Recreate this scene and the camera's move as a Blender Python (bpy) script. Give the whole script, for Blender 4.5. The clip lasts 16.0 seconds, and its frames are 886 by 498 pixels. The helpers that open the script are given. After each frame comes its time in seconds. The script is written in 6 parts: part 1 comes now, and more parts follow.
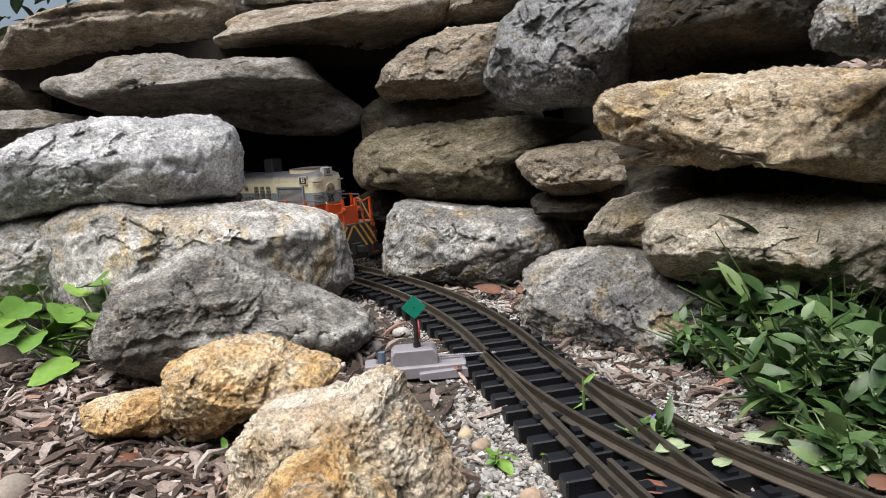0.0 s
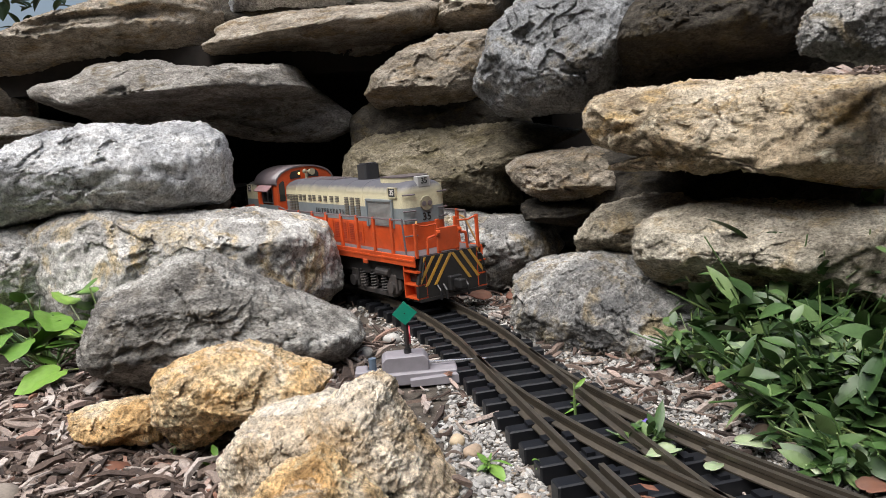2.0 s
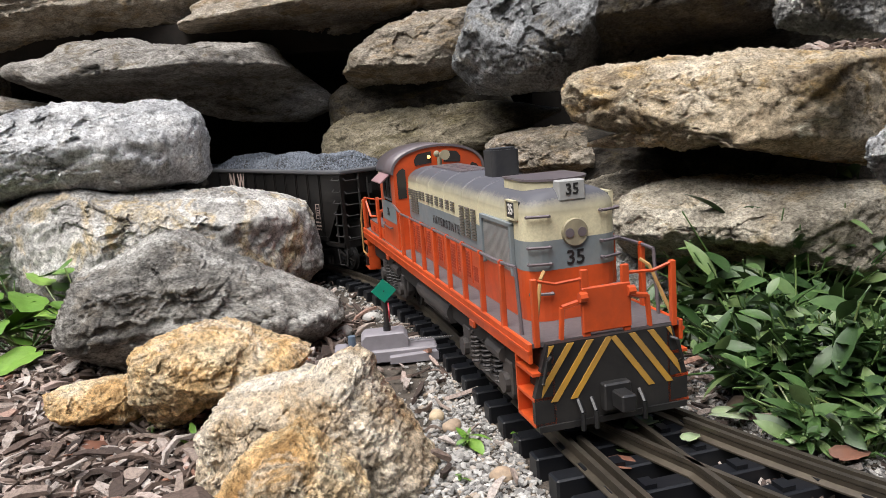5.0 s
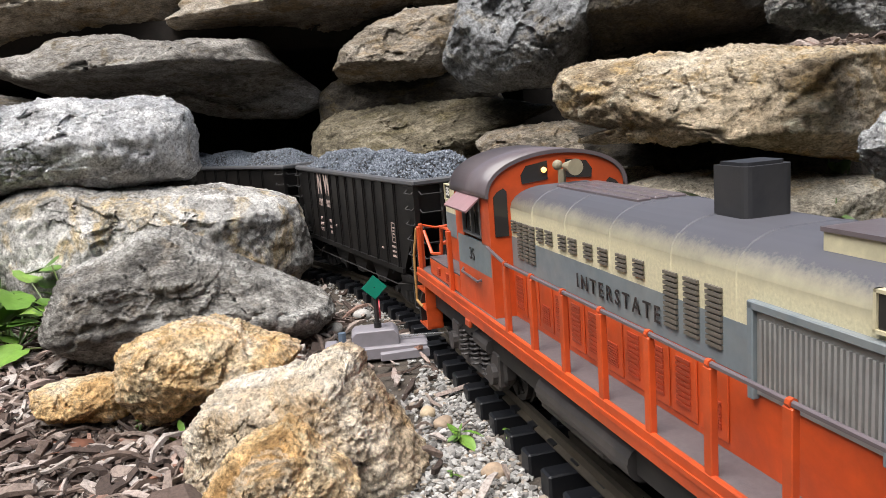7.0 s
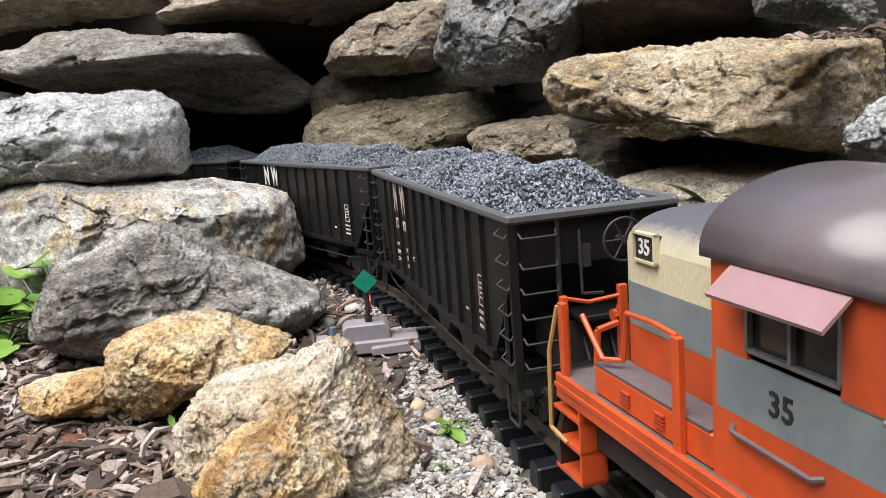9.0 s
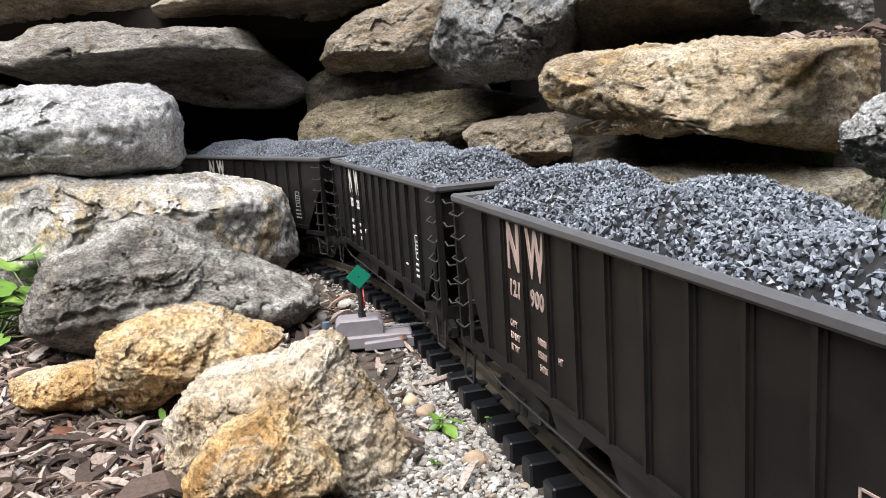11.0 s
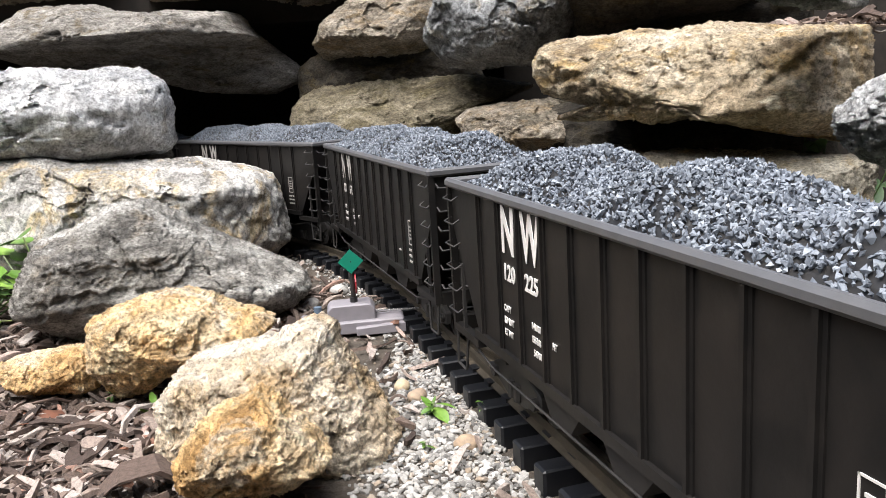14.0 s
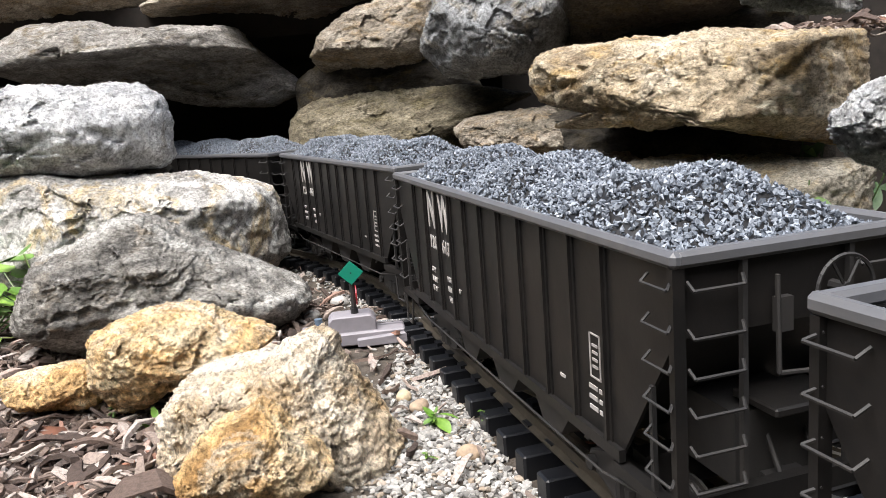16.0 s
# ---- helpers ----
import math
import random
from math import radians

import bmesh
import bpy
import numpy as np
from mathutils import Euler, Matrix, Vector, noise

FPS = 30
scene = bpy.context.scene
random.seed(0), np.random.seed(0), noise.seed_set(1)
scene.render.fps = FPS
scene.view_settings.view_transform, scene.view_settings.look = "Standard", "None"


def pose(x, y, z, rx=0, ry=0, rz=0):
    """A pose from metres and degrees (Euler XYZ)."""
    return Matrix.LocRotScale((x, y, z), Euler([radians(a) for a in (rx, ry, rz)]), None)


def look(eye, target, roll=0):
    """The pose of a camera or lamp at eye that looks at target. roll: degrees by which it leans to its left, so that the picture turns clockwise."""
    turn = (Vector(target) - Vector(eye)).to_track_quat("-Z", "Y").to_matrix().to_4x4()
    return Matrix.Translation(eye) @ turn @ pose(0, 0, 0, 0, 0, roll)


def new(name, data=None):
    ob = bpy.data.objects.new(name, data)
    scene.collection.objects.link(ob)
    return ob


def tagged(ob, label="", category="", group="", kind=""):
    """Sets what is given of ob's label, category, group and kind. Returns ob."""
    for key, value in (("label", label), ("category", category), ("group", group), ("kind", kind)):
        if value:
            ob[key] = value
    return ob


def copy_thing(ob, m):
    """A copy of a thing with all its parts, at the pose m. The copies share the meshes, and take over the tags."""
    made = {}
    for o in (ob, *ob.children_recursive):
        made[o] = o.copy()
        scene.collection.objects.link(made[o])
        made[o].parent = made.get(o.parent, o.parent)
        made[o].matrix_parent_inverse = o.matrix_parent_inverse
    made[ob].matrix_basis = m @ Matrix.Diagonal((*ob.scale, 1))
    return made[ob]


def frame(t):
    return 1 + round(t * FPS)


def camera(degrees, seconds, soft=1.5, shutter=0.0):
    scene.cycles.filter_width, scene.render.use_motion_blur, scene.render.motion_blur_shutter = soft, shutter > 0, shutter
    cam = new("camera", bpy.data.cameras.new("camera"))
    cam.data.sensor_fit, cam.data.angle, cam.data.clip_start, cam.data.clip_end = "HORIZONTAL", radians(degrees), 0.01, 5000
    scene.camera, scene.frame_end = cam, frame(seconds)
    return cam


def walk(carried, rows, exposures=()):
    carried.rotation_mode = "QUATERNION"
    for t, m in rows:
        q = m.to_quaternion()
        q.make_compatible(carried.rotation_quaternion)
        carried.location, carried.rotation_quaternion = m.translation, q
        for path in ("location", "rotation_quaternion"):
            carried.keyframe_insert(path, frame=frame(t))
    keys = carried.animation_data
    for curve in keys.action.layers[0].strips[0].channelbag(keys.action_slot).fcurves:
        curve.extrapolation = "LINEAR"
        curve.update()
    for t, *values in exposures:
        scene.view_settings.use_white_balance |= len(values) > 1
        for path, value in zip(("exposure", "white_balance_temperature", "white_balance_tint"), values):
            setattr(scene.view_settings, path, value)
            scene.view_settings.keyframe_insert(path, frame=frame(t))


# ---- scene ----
cam = camera(58.5, 16.0, soft=0.6)
PATH = [
    (0, 0.0000, -0.0000, 0.1978, 80.799, 4.249, -0.688),
    (0.5, -0.0009, 0.0003, 0.1970, 80.810, 4.049, -1.197),
    (1, -0.0014, 0.0006, 0.1969, 80.768, 3.953, -1.350),
    (1.5, -0.0001, -0.0008, 0.1972, 81.009, 4.125, -1.315),
    (2, -0.0012, 0.0000, 0.1973, 81.210, 4.343, -1.504),
    (2.5, -0.0013, 0.0003, 0.1962, 80.997, 4.188, -1.757),
    (3, 0.0005, -0.0000, 0.1947, 80.704, 4.327, -2.028),
    (3.5, 0.0007, 0.0012, 0.1936, 80.413, 4.442, -2.320),
    (4, 0.0005, 0.0009, 0.1929, 80.199, 4.344, -2.504),
    (6.5, 0.0024, 0.0032, 0.1891, 79.683, 4.701, -3.283),
    (7, 0.0007, 0.0042, 0.1884, 79.782, 4.390, -3.527),
    (7.5, 0.0014, 0.0033, 0.1887, 79.741, 4.397, -3.491),
    (8, 0.0023, 0.0039, 0.1881, 79.574, 4.533, -3.569),
    (8.5, 0.0028, 0.0020, 0.1892, 79.396, 4.412, -3.790),
    (9, 0.0032, 0.0027, 0.1876, 79.391, 4.463, -4.009),
    (11.5, 0.0036, 0.0043, 0.1845, 79.155, 3.750, -4.375),
    (12, 0.0035, 0.0046, 0.1839, 78.972, 3.715, -4.496),
    (12.5, 0.0037, 0.0054, 0.1828, 78.763, 3.729, -4.619),
    (13, 0.0034, 0.0046, 0.1830, 78.525, 3.557, -4.653),
    (13.5, 0.0039, 0.0052, 0.1819, 78.370, 3.449, -4.753),
    (14, 0.0043, 0.0053, 0.1817, 78.400, 3.583, -4.728),
    (14.5, 0.0044, 0.0051, 0.1821, 78.679, 3.868, -4.821),
    (15, 0.0042, 0.0051, 0.1825, 79.019, 4.290, -4.775),
    (15.5, 0.0047, 0.0047, 0.1827, 79.112, 4.491, -4.747),
    (16, 0.0052, 0.0049, 0.1820, 79.076, 4.512, -4.851),
]
walk(cam, [(r[0], pose(*r[1:])) for r in PATH], [(0, 0.13), (4, 0.17), (8, 0.28), (12, 0.50), (16, 0.68)])

# ---- sky and sun: bright overcast ----
world = bpy.data.worlds.new("overcast")
scene.world = world
world.use_nodes = True
wt = world.node_tree
sky = wt.nodes.new("ShaderNodeTexSky")
sky.sky_type, sky.sun_disc = "NISHITA", False
sky.sun_elevation, sky.sun_rotation = radians(66), radians(222)
sky.dust_density, sky.ozone_density = 5.0, 0.6
wt.links.new(sky.outputs[0], wt.nodes["Background"].inputs[0])
wt.nodes["Background"].inputs[1].default_value = 0.125
sun = new("sun", bpy.data.lights.new("sun", "SUN"))
sun.data.energy, sun.data.angle, sun.data.color = 5.0, radians(60), (1.0, 1.0, 1.0)
sun.matrix_world = look((-0.95, -0.45, 3.3), (0, 0.6, 0))


# ---- materials ----
def nodes(name, rough=0.8, metal=0.0):
    m = bpy.data.materials.new(name)
    m.use_nodes = True
    b = m.node_tree.nodes["Principled BSDF"]
    b.inputs["Roughness"].default_value, b.inputs["Metallic"].default_value = rough, metal
    return m, m.node_tree, b


def add(nt, kind, **values):
    n = nt.nodes.new("ShaderNode" + kind)
    for k, v in values.items():
        n.inputs[k.replace("_", " ")].default_value = v
    return n


def ramp(nt, source, stops):
    r = nt.nodes.new("ShaderNodeValToRGB")
    e = r.color_ramp.elements
    e[0].position, e[0].color = stops[0][0], (*stops[0][1], 1)
    e[1].position, e[1].color = stops[-1][0], (*stops[-1][1], 1)
    for p, c in stops[1:-1]:
        q = e.new(p)
        q.color = (*c, 1)
    nt.links.new(source, r.inputs[0])
    return r.outputs[0]


def mixed(nt, fac, a, b, mode="MIX"):
    n = nt.nodes.new("ShaderNodeMix")
    n.data_type, n.blend_type = "RGBA", mode
    for sock, v in ((0, fac), (6, a), (7, b)):
        if isinstance(v, (int, float)):
            n.inputs[sock].default_value = v
        elif isinstance(v, tuple):
            n.inputs[sock].default_value = (*v, 1)
        else:
            nt.links.new(v, n.inputs[sock])
    return n.outputs[2]


def coords(nt, stretch=(1, 1, 1)):
    c = nt.nodes.new("ShaderNodeTexCoord")
    i = nt.nodes.new("ShaderNodeObjectInfo")
    s = nt.nodes.new("ShaderNodeVectorMath")
    s.operation = "MULTIPLY_ADD"
    s.inputs[1].default_value = stretch
    m = nt.nodes.new("ShaderNodeMath")
    m.operation, m.inputs[1].default_value = "MULTIPLY", 37.0
    nt.links.new(i.outputs["Random"], m.inputs[0])
    nt.links.new(c.outputs["Object"], s.inputs[0])
    nt.links.new(m.outputs[0], s.inputs[2])
    return s.outputs[0]


def noisy(nt, vec, scale, detail=6, rough=0.6, distort=0.0):
    n = add(nt, "TexNoise", Scale=scale, Detail=detail, Roughness=rough, Distortion=distort)
    nt.links.new(vec, n.inputs["Vector"])
    return n.outputs["Fac"]


def bumped(nt, b, height, strength, distance, under=None):
    n = add(nt, "Bump", Strength=strength, Distance=distance)
    nt.links.new(height, n.inputs["Height"])
    if under is not None:
        nt.links.new(under, n.inputs["Normal"])
    nt.links.new(n.outputs[0], b.inputs["Normal"])
    return n.outputs[0]


def rock_material(name, pale, main, deep, stain, amount, strata=1.0):
    """Weathered limestone: large tone, stained patches, pits, cracks, pale scuffs and grain."""
    m, nt, b = nodes(name, 0.92)
    b.inputs["Specular IOR Level"].default_value = 0.25
    v = coords(nt, (1, 1, strata))
    big = noisy(nt, v, 14, 7, 0.65, 0.6)
    mid = noisy(nt, v, 60, 10, 0.72, 0.5)
    fine = noisy(nt, v, 300, 10, 0.8)
    blot = noisy(nt, v, 18, 8, 0.7, 0.9)
    scuff = noisy(nt, v, 34, 10, 0.75, 0.4)
    crack = noisy(nt, v, 7, 8, 0.6, 1.0)
    col = ramp(nt, big, [(0.33, deep), (0.48, main), (0.64, pale)])
    col = mixed(nt, ramp(nt, blot, [(0.62 - amount * 0.3, (0, 0, 0)), (0.72 - amount * 0.25, (1, 1, 1))]), col, stain)
    col = mixed(nt, 0.75, col, ramp(nt, mid, [(0.32, (0.32, 0.31, 0.30)), (0.45, (0.80, 0.79, 0.78)), (0.58, (1.18, 1.18, 1.18)), (0.70, (1.5, 1.5, 1.5))]), "MULTIPLY")
    col = mixed(nt, ramp(nt, scuff, [(0.56, (0, 0, 0)), (0.68, (0.65, 0.65, 0.65))]), col, tuple(min(0.8, k * 1.25) for k in pale))
    col = mixed(nt, 0.8, col, ramp(nt, fine, [(0.37, (0.20, 0.19, 0.18)), (0.49, (0.95, 0.95, 0.95)), (0.61, (1.55, 1.55, 1.53))]), "MULTIPLY")
    col = mixed(nt, 0.55, col, ramp(nt, crack, [(0.490, (1, 1, 1)), (0.499, (0.30, 0.28, 0.26)), (0.501, (0.30, 0.28, 0.26)), (0.510, (1, 1, 1))]), "MULTIPLY")
    hole = add(nt, "TexVoronoi", Scale=170.0)
    nt.links.new(v, hole.inputs["Vector"])
    col = mixed(nt, 0.55, col, ramp(nt, hole.outputs["Distance"], [(0.06, (0.25, 0.23, 0.2)), (0.28, (1, 1, 1))]), "MULTIPLY")
    nt.links.new(col, b.inputs["Base Color"])
    one = bumped(nt, b, mid, 0.8, 0.005)
    bumped(nt, b, fine, 1.0, 0.0028, one)
    return m


ROCK = {
    "white": rock_material("white_limestone", (0.80, 0.80, 0.80), (0.52, 0.525, 0.535), (0.27, 0.275, 0.285), (0.521, 0.493, 0.446), 0.1),
    "pale": rock_material("pale_limestone", (0.78, 0.76, 0.72), (0.50, 0.485, 0.46), (0.27, 0.255, 0.235), (0.60, 0.48, 0.30), 0.35),
    "grey": rock_material("grey_limestone", (0.60, 0.585, 0.55), (0.30, 0.285, 0.26), (0.11, 0.104, 0.098), (0.30, 0.26, 0.21), 0.2, 1.6),
    "grey2": rock_material("mixed_limestone", (0.58, 0.565, 0.54), (0.28, 0.275, 0.265), (0.118, 0.117, 0.118), (0.33, 0.27, 0.175), 0.35),
    "ochre": rock_material("ochre_limestone", (0.85, 0.69, 0.47), (0.74, 0.50, 0.25), (0.54, 0.32, 0.13), (0.80, 0.68, 0.52), 0.3),
    "ochre2": rock_material("buff_limestone", (0.70, 0.61, 0.48), (0.50, 0.41, 0.29), (0.25, 0.19, 0.125), (0.48, 0.34, 0.17), 0.4, 1.6),
    "tan": rock_material("tan_limestone", (0.86, 0.78, 0.66), (0.74, 0.61, 0.45), (0.50, 0.37, 0.24), (0.66, 0.47, 0.27), 0.35),
    "tan2": rock_material("weathered_sandstone", (0.50, 0.445, 0.37), (0.325, 0.28, 0.225), (0.165, 0.145, 0.112), (0.30, 0.225, 0.14), 0.4, 2.5),
    "slab": rock_material("slab_sandstone", (0.454, 0.427, 0.393), (0.288, 0.270, 0.244), (0.148, 0.131, 0.114), (0.210, 0.174, 0.122), 0.3, 2.5),
    "olive": rock_material("olive_sandstone", (0.290, 0.254, 0.188), (0.182, 0.157, 0.109), (0.094, 0.079, 0.058), (0.145, 0.123, 0.073), 0.4, 2.0),
    "blue": rock_material("bluegrey_limestone", (0.40, 0.405, 0.41), (0.275, 0.282, 0.288), (0.165, 0.166, 0.172), (0.269, 0.238, 0.186), 0.2),
    "buff": rock_material("buff_grey_limestone", (0.64, 0.59, 0.49), (0.43, 0.385, 0.305), (0.20, 0.178, 0.14), (0.44, 0.35, 0.22), 0.35, 1.6),
    # toned down further: overhead shade and deep gaps are put into this colour
    "dark": rock_material("shade_dark_sandstone", (0.095, 0.083, 0.066), (0.055, 0.048, 0.039), (0.028, 0.025, 0.021), (0.075, 0.058, 0.030), 0.35, 2.0),
}


def plain(name, color, rough=0.5, metal=0.0, grain=0.25, scale=120, dirt=(0.10, 0.09, 0.08), dirty=0.25, shine=0.5):
    """Painted or moulded surface with faint mottling and dust."""
    m, nt, b = nodes(name, rough, metal)
    b.inputs["Specular IOR Level"].default_value = shine
    v = coords(nt)
    n1, n2 = noisy(nt, v, scale, 5, 0.6), noisy(nt, v, scale * 0.2, 6, 0.65, 0.5)
    col = mixed(nt, grain, color, ramp(nt, n1, [(0.3, tuple(c * 0.6 for c in color)), (0.7, tuple(min(1, c * 1.3) for c in color))]))
    f = nt.nodes.new("ShaderNodeMath")
    f.operation, f.inputs[1].default_value = "MULTIPLY", dirty
    nt.links.new(ramp(nt, n2, [(0.42, (0, 0, 0)), (0.7, (1, 1, 1))]), f.inputs[0])
    col = mixed(nt, f.outputs[0], col, dirt)
    nt.links.new(col, b.inputs["Base Color"])
    bumped(nt, b, n1, 0.25, 0.0006)
    return m


BLACK_PLASTIC = plain("black_tie_plastic", (0.0055, 0.0062, 0.0085), 0.42, dirt=(0.022, 0.022, 0.022), dirty=0.2, shine=0.4)
RAIL = plain("tarnished_brass_rail", (0.135, 0.113, 0.085), 0.40, 0.7, scale=200, dirt=(0.05, 0.045, 0.04), dirty=0.5)
RAIL_TOP = plain("worn_rail_head", (0.22, 0.19, 0.15), 0.35, 0.85, scale=200, dirt=(0.09, 0.08, 0.065), dirty=0.5)
HOPPER = plain("weathered_black_hopper_paint", (0.0092, 0.0087, 0.0085), 0.48, dirt=(0.024, 0.0203, 0.0182), dirty=0.6, shine=0.25)
RIMMAT = plain("dusty_grey_rim", (0.092, 0.093, 0.10), 0.45, dirt=(0.10, 0.095, 0.09), dirty=0.45)
ORANGE = plain("orange_enamel", (0.58, 0.078, 0.016), 0.38, dirt=(0.22, 0.045, 0.02), dirty=0.6)
# near-black so that the backing reads as deep shade between the stones
SOIL = plain("shade_dark_soil", (0.018, 0.014, 0.011), 0.95, grain=0.8, scale=90, dirt=(0.035, 0.026, 0.02), dirty=0.5)


# ---- mesh helpers ----
def mesh(name, bm, mats, smooth=False):
    me = bpy.data.meshes.new(name)
    bm.to_mesh(me)
    bm.free()
    for m in mats if isinstance(mats, (list, tuple)) else [mats]:
        me.materials.append(m)
    if smooth:
        me.polygons.foreach_set("use_smooth", [True] * len(me.polygons))
    return me


def part(name, bm, material, parent, label="", smooth=False):
    ob = new(name, mesh(name, bm, material, smooth))
    ob.parent = parent
    return tagged(ob, label)


def box(bm, lo, hi, bevel=0.0, mat=0):
    vs = [bm.verts.new((x, y, z)) for x in (lo[0], hi[0]) for y in (lo[1], hi[1]) for z in (lo[2], hi[2])]
    fs = [bm.faces.new([vs[i] for i in q]) for q in ((0, 1, 3, 2), (4, 6, 7, 5), (0, 4, 5, 1), (2, 3, 7, 6), (0, 2, 6, 4), (1, 5, 7, 3))]
    for f in fs:
        f.material_index = mat
    if bevel:
        r = bmesh.ops.bevel(bm, geom=list({e for f in fs for e in f.edges}), offset=bevel, segments=1, affect="EDGES")
        for f in r["faces"]:
            f.material_index = mat
    return bm


def rod(bm, a, b, r, sides=6):
    a, b = Vector(a), Vector(b)
    d = b - a
    m = Matrix.Translation((a + b) / 2) @ d.to_track_quat("Z", "Y").to_matrix().to_4x4()
    bmesh.ops.create_cone(bm, cap_ends=True, segments=sides, radius1=r, radius2=r, depth=d.length, matrix=m)
    return bm


def wire(bm, pts, r, sides=6):
    for a, b in zip(pts, pts[1:]):
        rod(bm, a, b, r, sides)
    return bm


def prism(bm, outline, y0, y1, axis="y", bevel=0.0):
    """Solid between two copies of an outline (pairs), along the axis."""
    def at(p, d):
        return {"y": (p[0], d, p[1]), "x": (d, p[0], p[1]), "z": (p[0], p[1], d)}[axis]
    a = [bm.verts.new(at(p, y0)) for p in outline]
    b = [bm.verts.new(at(p, y1)) for p in outline]
    n = len(outline)
    fs = [bm.faces.new(a), bm.faces.new(b[::-1])]
    fs += [bm.faces.new((a[i], b[i], b[(i + 1) % n], a[(i + 1) % n])) for i in range(n)]
    bmesh.ops.recalc_face_normals(bm, faces=fs)
    if bevel:
        bmesh.ops.bevel(bm, geom=list({e for f in fs for e in f.edges}), offset=bevel, segments=1, affect="EDGES")
    return bm


# ---- the line of the track: arc out of the tunnel, then nearly straight ----
X0, Y0, TH, KBACK, KMAIN, KSIDE = 0.0503, 0.6865, 2.951, 0.961, -0.08, -1.032
STRAIGHT = -1.25


def line(s, k=KMAIN):
    """Place and heading (from +Y towards +X) at s metres past the switch points."""
    if s < STRAIGHT:
        x, y, a = line(STRAIGHT)
        return x + (s - STRAIGHT) * math.sin(a), y + (s - STRAIGHT) * math.cos(a), a
    k = KBACK if s < 0 else k
    a = TH + k * s
    return X0 + (math.cos(TH) - math.cos(a)) / k, Y0 + (math.sin(a) - math.sin(TH)) / k, a


def rail_solid(bm, s0, s1, off, k=KMAIN, step=0.02, flare=0.0):
    """A rail of real section, swept along the line at a sideways offset to the right of travel."""
    sec = [(-0.0042, -0.0085), (0.0042, -0.0085), (0.0042, -0.0075), (0.0010, -0.0060), (0.0010, -0.0030), (0.0016, -0.0024), (0.0016, 0.0), (-0.0016, 0.0), (-0.0016, -0.0024), (-0.0010, -0.0030), (-0.0010, -0.0060), (-0.0042, -0.0075)]
    n = max(2, int(abs(s1 - s0) / step) + 1)
    rings = []
    for i in range(n):
        s = s0 + (s1 - s0) * i / (n - 1)
        x, y, a = line(s, k)
        o = off + flare * (i / (n - 1))
        c, d = math.cos(a), -math.sin(a)
        # to the right of travel, seen from above
        rings.append([bm.verts.new((x + c * (o + u), y + d * (o + u), z)) for u, z in sec])
    for p, q in zip(rings, rings[1:]):
        for j in range(12):
            f = bm.faces.new((p[j], p[(j + 1) % 12], q[(j + 1) % 12], q[j]))
            f.material_index = 1 if j == 6 else 0
    bm.faces.new(rings[0])
    bm.faces.new(rings[-1][::-1])
    bmesh.ops.recalc_face_normals(bm, faces=bm.faces)
    return bm


# ---- ground: one sheet, fine near the track, reaching the horizon ----
def height(x, y):
    """Ground level: flat ballast along the line, rough mulch and soil beyond."""
    z = -0.0205 + 0.004 * noise.noise((x * 9, y * 9, 3.1)) + 0.002 * noise.noise((x * 40, y * 40, 7))
    left = max(0.0, min(1.0, (-0.06 - x + 0.10 * (0.5 - y)) / 0.1))
    return z + left * (0.010 * noise.noise((x * 12, y * 12, 1)) - 0.008)


def axis(lo, hi, fine_lo, fine_hi, step):
    inner = [fine_lo + i * step for i in range(int((fine_hi - fine_lo) / step) + 1)]
    out, d, a = [], step, fine_lo
    while a > lo:
        d *= 1.6
        a -= d
        out.append(a)
    up, d, a = [], step, inner[-1]
    while a < hi:
        d *= 1.6
        a += d
        up.append(a)
    return out[::-1] + inner + up


def ground_sheet():
    xs, ys = axis(-300, 300, -0.8, 0.6, 0.012), axis(-300, 300, 0.15, 1.5, 0.012)
    vs = [(x, y, height(x, y) if abs(x) < 3 and abs(y) < 3 else -0.03) for y in ys for x in xs]
    w = len(xs)
    fs = [(j * w + i, j * w + i + 1, (j + 1) * w + i + 1, (j + 1) * w + i) for j in range(len(ys) - 1) for i in range(w - 1)]
    me = bpy.data.meshes.new("ground")
    me.from_pydata(vs, [], fs)
    m, nt, b = nodes("gritty_soil", 0.95)
    v = coords(nt)
    n1, n2, n3 = noisy(nt, v, 9, 5, 0.6), noisy(nt, v, 220, 5, 0.7), noisy(nt, v, 60, 5, 0.7)
    col = ramp(nt, n2, [(0.3, (0.03, 0.024, 0.018)), (0.5, (0.075, 0.06, 0.045)), (0.7, (0.15, 0.13, 0.11))])
    col = mixed(nt, 0.5, col, ramp(nt, n3, [(0.35, (0.03, 0.022, 0.017)), (0.65, (0.11, 0.09, 0.07))]))
    nt.links.new(col, b.inputs["Base Color"])
    bumped(nt, b, n2, 0.9, 0.004)
    me.materials.append(m)
    me.polygons.foreach_set("use_smooth", [True] * len(me.polygons))
    return tagged(new("ground", me), "dark gritty garden soil under ballast and mulch", "ground", kind="structure")


ground_sheet()


